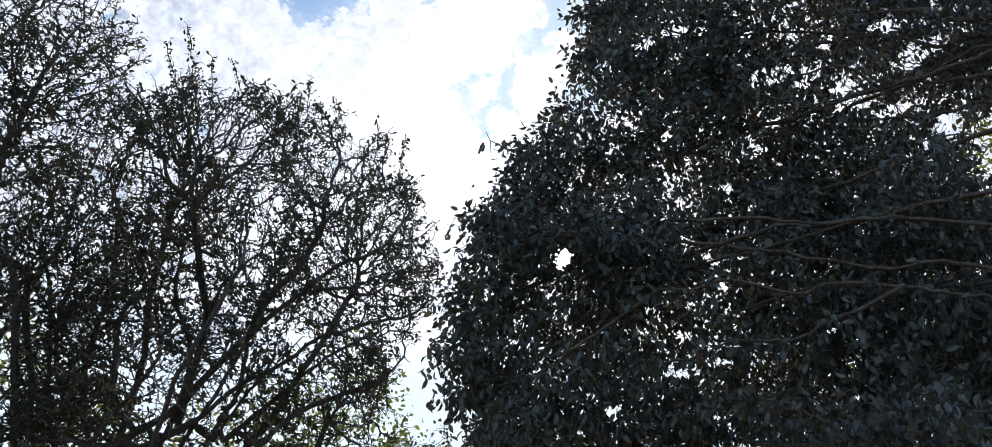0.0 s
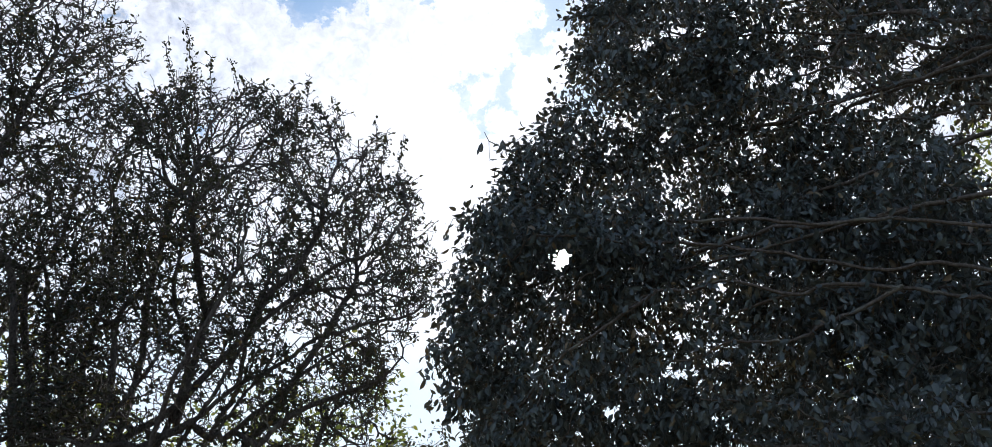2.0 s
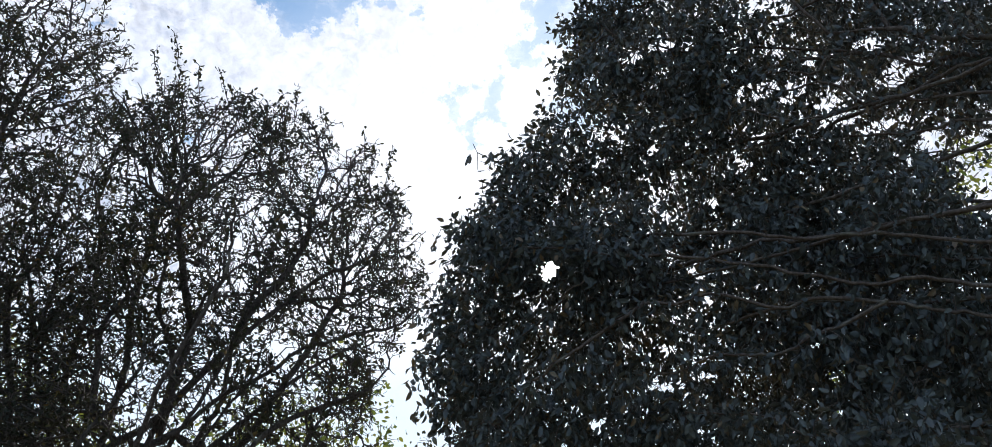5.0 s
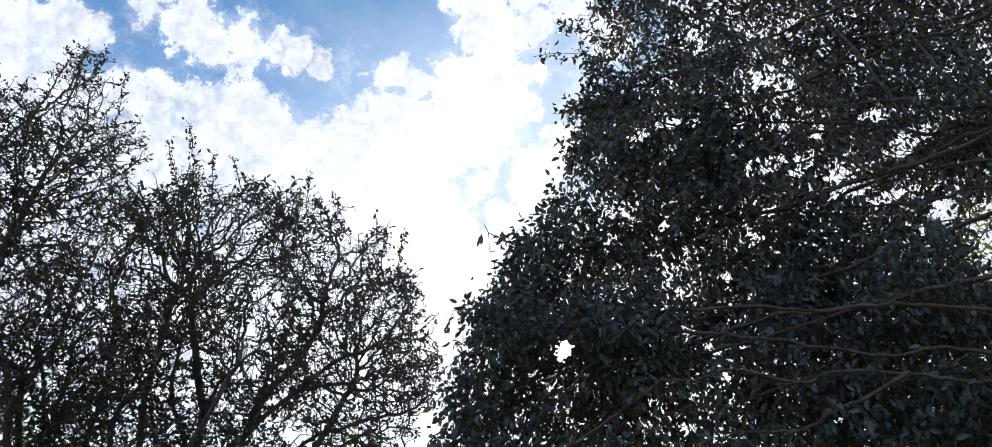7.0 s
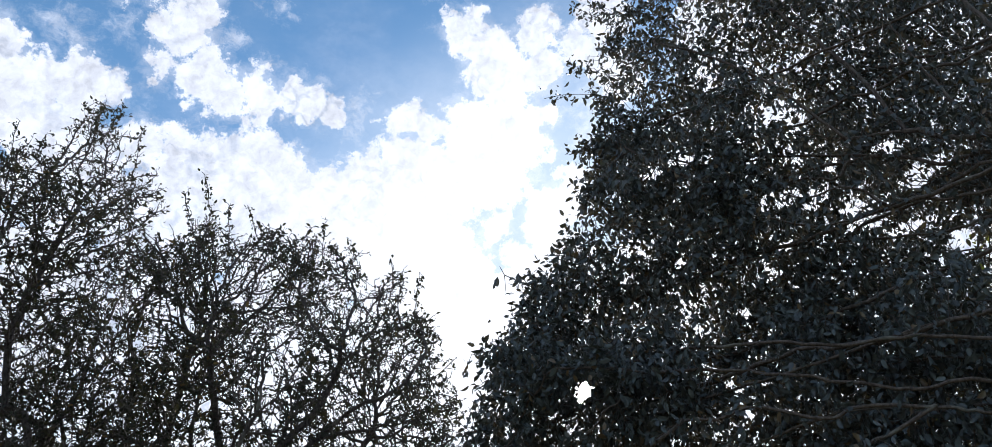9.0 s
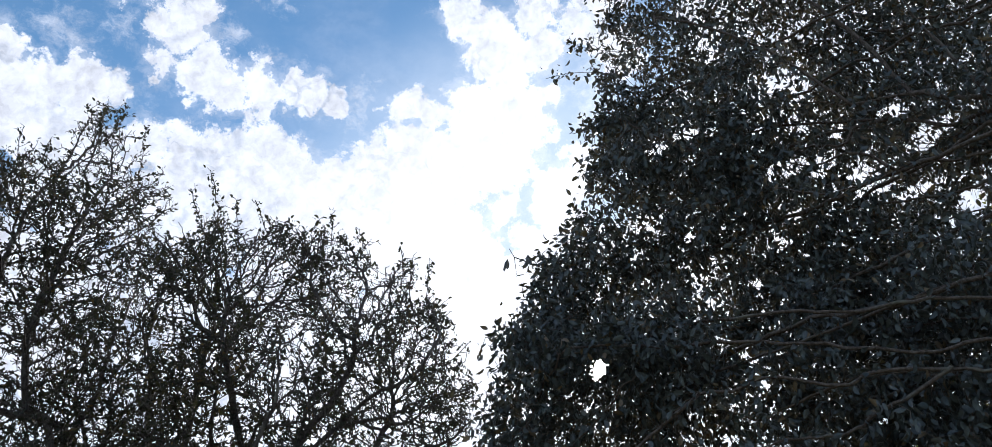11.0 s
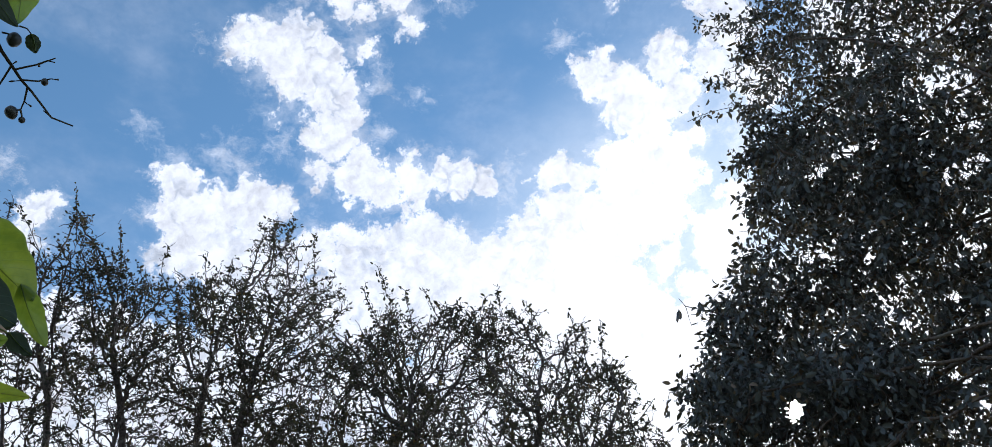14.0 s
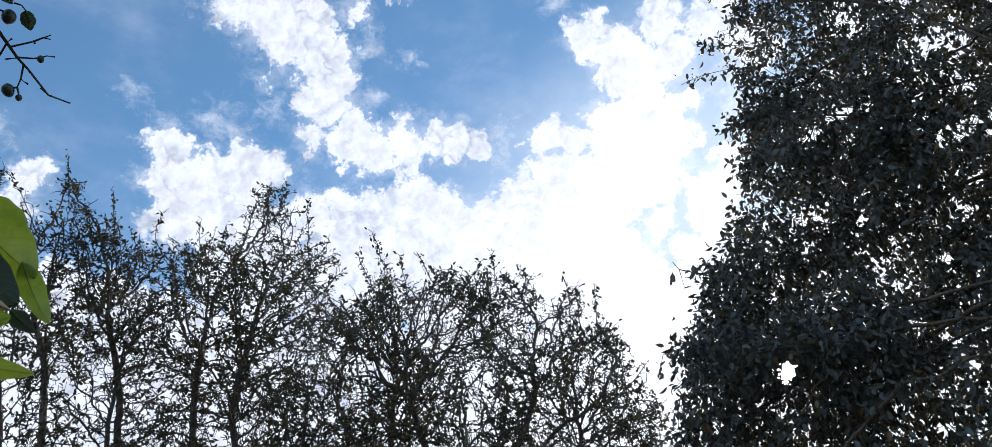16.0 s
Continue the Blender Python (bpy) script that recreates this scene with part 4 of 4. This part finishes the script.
NEAR_SPURS = [
    [(-58.96, 48.99), (-57.65, 49.83), (-56.69, 50.6)],
    [(-58.14, 48.64), (-57.01, 48.99), (-56.22, 49.44)],
    [(-59.33, 49.09), (-59.36, 47.83), (-59.52, 46.93)],
    [(-57.49, 48.44), (-57.17, 47.64), (-57.12, 47.13)],
    [(-61.28, 50.42), (-60.81, 50.53), (-60.27, 50.51)],
    [(-57.12, 47.13), (-57.35, 47.0), (-57.6, 46.91)],
    [(-57.12, 47.13), (-56.83, 46.87), (-56.71, 46.7)],
    [(-61.08, 49.79), (-60.72, 48.3), (-60.42, 47.47)],
    [(-60.57, 46.29), (-60.24, 45.19), (-59.96, 44.49)],
    [(-57.65, 49.83), (-57.13, 50.27), (-56.56, 50.36)],
]
BERRIES = [
    (-60.19, 50.41, 0.65, 0.0044), (-59.48, 46.62, 0.65, 0.0044), (-57.61, 46.78, 0.65, 0.0039), (-56.67, 46.64, 0.65, 0.0021), (-56.54, 49.12, 0.65, 0.0023),
    (-60.36, 47.33, 0.65, 0.0025), (-59.84, 44.34, 0.65, 0.003),
]
# base azimuth, elevation, tip azimuth, elevation, width
NEAR_LEAVES = [
    (-57.3095, 40.0425, -50.4995, 37.455, 0.045), (-58.5285, 37.1497, -50.7904, 35.9268, 0.0496), (-51.6522, 38.1289, -48.6308, 35.2071, 0.0156), (-55.7907, 33.618, -50.8853, 34.9977, 0.0239), (-54.9022, 32.7315, -48.4578, 32.2132, 0.0193),
    # first row: shaded half of the folded second leaf, made as its own leaf
    (-65.9991, 53.7794, -60.6895, 50.9225, 0.0184), (-64.5593, 54.9063, -60.412, 51.2072, 0.0267), (-59.3, 51.15, -58.2154, 50.322, 0.0085), (-63.9159, 51.877, -61.5058, 46.2982, 0.0285), (-61.6444, 47.4855, -59.8735, 44.4443, 0.0138),
    # first row here is added: the shadow on leaf 8, made as a leaf
    (-65.6079, 51.232, -62.1052, 51.0757, 0.0115), (-66.2462, 50.1739, -61.4762, 46.6431, 0.0221), (-66.1602, 53.6994, -65.1642, 51.3651, 0.0184), (-51.099, 35.4271, -49.2209, 34.5352, 0.0129), (-51.1905, 35.4395, -53.3, 36.1, 0.0062),
]
# base and tip distance, fold, curve, how far turned edge-on to the sun
NEAR_BENDS = [(0.66, 0.66, 0.3, 0.6, 0.0), (0.64, 0.63, 0.35, 0.7, 0.8), (0.655, 0.65, 0.3, 0.3, 0.2), (0.635, 0.63, 0.15, 0.3, 0.9), (0.65, 0.66, 0.3, 0.5, 0.0),
              (0.65, 0.64, 0.3, 0.6, 1.0), (0.66, 0.645, 0.35, 0.6, 0.3), (0.65, 0.65, 0.2, 0.3, 0.5), (0.63, 0.62, 0.4, 0.6, 0.8), (0.64, 0.63, 0.3, 0.9, 1.2),
              (0.625, 0.615, 0.2, 0.4, 1.0), (0.64, 0.635, 0.3, 0.4, 1.0), (0.66, 0.65, 0.3, 0.4, 0.6), (0.66, 0.66, 0.2, 0.3, 1.0), (0.622, 0.615, 1.3, 2.0, 0.3)]
# leaves with shade put into their colour, and the one that has dried
SHADED_ONES, DRY_ONE = (1, 5, 7, 9, 10, 11, 13), 14


def berry_mesh():
    bm = bmesh.new()
    bmesh.ops.create_uvsphere(bm, u_segments=14, v_segments=9, radius=1.0)
    for v in bm.verts:
        v.co.z *= 1.08
        v.co *= 1 + 0.05 * noise.noise(v.co * 1.5)
        if v.co.z < -0.95:
            v.co.z -= 0.14
    me = bpy.data.meshes.new("berry")
    bm.to_mesh(me)
    bm.free()
    mat = bpy.data.materials.new("berry_skin")
    mat.use_nodes = True
    k = Nodes(mat.node_tree)
    place = k.add("ShaderNodeTexCoord", 3)
    col = k.mix(k.step(k.noise(place, 2.5, 4.0), 0.35, 0.7), (0.009, 0.01, 0.011, 1), (0.026, 0.026, 0.022, 1))
    body = k.add("ShaderNodeBsdfPrincipled", 0, Base_Color=col, Roughness=0.4)
    k.add("ShaderNodeOutputMaterial", None, Surface=body)
    me.materials.append(mat)
    me.polygons.foreach_set("use_smooth", [True] * len(me.polygons))
    return me


def near_leaf(root, base, tip, width, fold, sag, edge_on, skin):
    """An oval leaf with a folded blade, a curved back and a raised midrib."""
    base, tip = np.array(base), np.array(tip)
    x = tip - base
    length = np.linalg.norm(x)
    x /= length
    view = (base + tip) / 2 - np.array(EYE)
    view /= np.linalg.norm(view)
    sun_way = np.array(SUN_DIR)
    face = view - edge_on * (view @ sun_way) * sun_way
    y = np.cross(face, x)
    y /= np.linalg.norm(y)
    z = np.cross(x, y)
    n, m = 44, 15
    verts, rib = [], []
    turn = 40 * (base[0] + base[1]) + 90 * width
    lean = 0.07 * math.sin(3 * turn)
    for i in range(n):
        f = i / (n - 1)
        half = 0.5 * width * (math.sin(math.pi * f ** 0.78) ** 0.75) + 0.0004
        back = sag * 0.18 * length * 4 * f * (1 - f) - 0.07 * length * f ** 3
        side = lean * length * math.sin(math.pi * f) - 0.5 * lean * length * f ** 2
        spine = base + x * f * length + y * side
        for j in range(m):
            g = j / (m - 1) * 2 - 1
            edge = half * (1 + 0.1 * math.sin(turn) * (1 if g > 0 else -1) + abs(g) * (0.045 * math.sin(11 * f + turn) + 0.03 * math.sin(27 * f + 2 * turn + g)))
            cup = 0.35 * fold * g * g * half * math.sin(math.pi * f)
            ripple = width * (0.05 * math.sin(7 * f + 2 * g + turn) * abs(g) + 0.014 * math.sin(40 * (f - 0.3 * abs(g))) * min(1.0, 3 * abs(g)) * (1.1 - abs(g)))
            verts.append(spine + y * g * edge + z * (back + fold * abs(g) * half + ripple - cup))
        rib.append(spine + z * (back - 0.0005))
    faces = [(i * m + j, i * m + j + 1, (i + 1) * m + j + 1, (i + 1) * m + j) for i in range(n - 1) for j in range(m - 1)]
    me = mesh_from("leaf", verts, faces, skin)
    blade = me.uv_layers.new(name="blade")
    for loop in me.loops:
        i, j = divmod(loop.vertex_index, m)
        blade.data[loop.index].uv = (i / (n - 1), j / (m - 1) * 2 - 1)
    ob = part_of(root, "leaf", me)
    ribs = [tube(rib, np.linspace(0.0005, 0.00015, n), 4)]
    vein = new("midrib", mesh_from("midrib", *joined(ribs), BARK_NEAR_VEIN))
    vein.parent = ob


BARK_NEAR_VEIN = leaf_material("leaf_vein", (0.05, 0.08, 0.02), (0.07, 0.1, 0.03), (0.3, 0.42, 0.05), 0.5, 0.3, False)


def near_line(row):
    return [np.array(polar(az, el, 0.65)) for az, el in row]


def build_near_branch():
    foot = Vector(stand(-84, 1.1))
    root = thing("fruiting_shrub", foot, "slim shrub with large glossy green leaves and dark berries", "shrub")
    main = near_line(NEAR_STEM)
    low = [np.array(foot), np.array(stand(-83, 1.08, 0.6)), np.array(stand(-82, 1.0, 1.3)), np.array(stand(-82, 0.85, 1.8))]
    part_of(root, "stem", mesh_from("stem", *tube(low + main[:1], [0.014, 0.012, 0.01, 0.007, 0.004], 9), BARK_NEAR))
    part_of(root, "twig", mesh_from("twig", *tube(main, np.linspace(0.0018, 0.0005, len(main)), 7), BARK_NEAR))
    spurs = [near_line(row) for row in NEAR_SPURS]
    for num, row in enumerate(NEAR_STALKS):
        pts, thick = near_line(row), (0.0024, 0.0014, 0.0014, 0.0006)[num]
        part_of(root, "twig", mesh_from("twig", *tube(pts, np.linspace(thick, thick * 0.6, len(pts)), 6), BARK_NEAR))
    for pts in spurs:
        part_of(root, "twig", mesh_from("twig", *tube(pts, np.linspace(0.0007, 0.0004, len(pts)), 6), BARK_NEAR))
    rng = np.random.default_rng(8)
    for at in (main[7], main[9], spurs[0][1], spurs[1][2], spurs[3][1], main[6]):
        way = rng.normal(size=3) * 0.0022
        part_of(root, "bud_stalk", mesh_from("bud_stalk", *tube([at, at + way * 0.6, at + way * 1.1 + 0.0004, at + way * 1.3], [0.0004, 0.0003, 0.0007, 0.0003], 5), BARK_NEAR))
    fruit = berry_mesh()
    for az, el, d, r in BERRIES:
        ob = new("berry", fruit)
        ob.parent = root
        ob.location = polar(az, el, d) - foot
        ob.scale = (r, r, r * 1.05)
        ob.rotation_euler = (rng.uniform(-0.5, 0.5), rng.uniform(-0.5, 0.5), rng.uniform(0, 6))
    for num, ((az, el, az2, el2, w), (d1, d2, fold, sag, edge_on)) in enumerate(zip(NEAR_LEAVES, NEAR_BENDS)):
        near_leaf(root, polar(az, el, d1), polar(az2, el2, d2), w, fold, sag, edge_on, LEAF_DRY if num == DRY_ONE else LEAF_SHADED if num in SHADED_ONES else LEAF_NEAR)


build_near_branch()
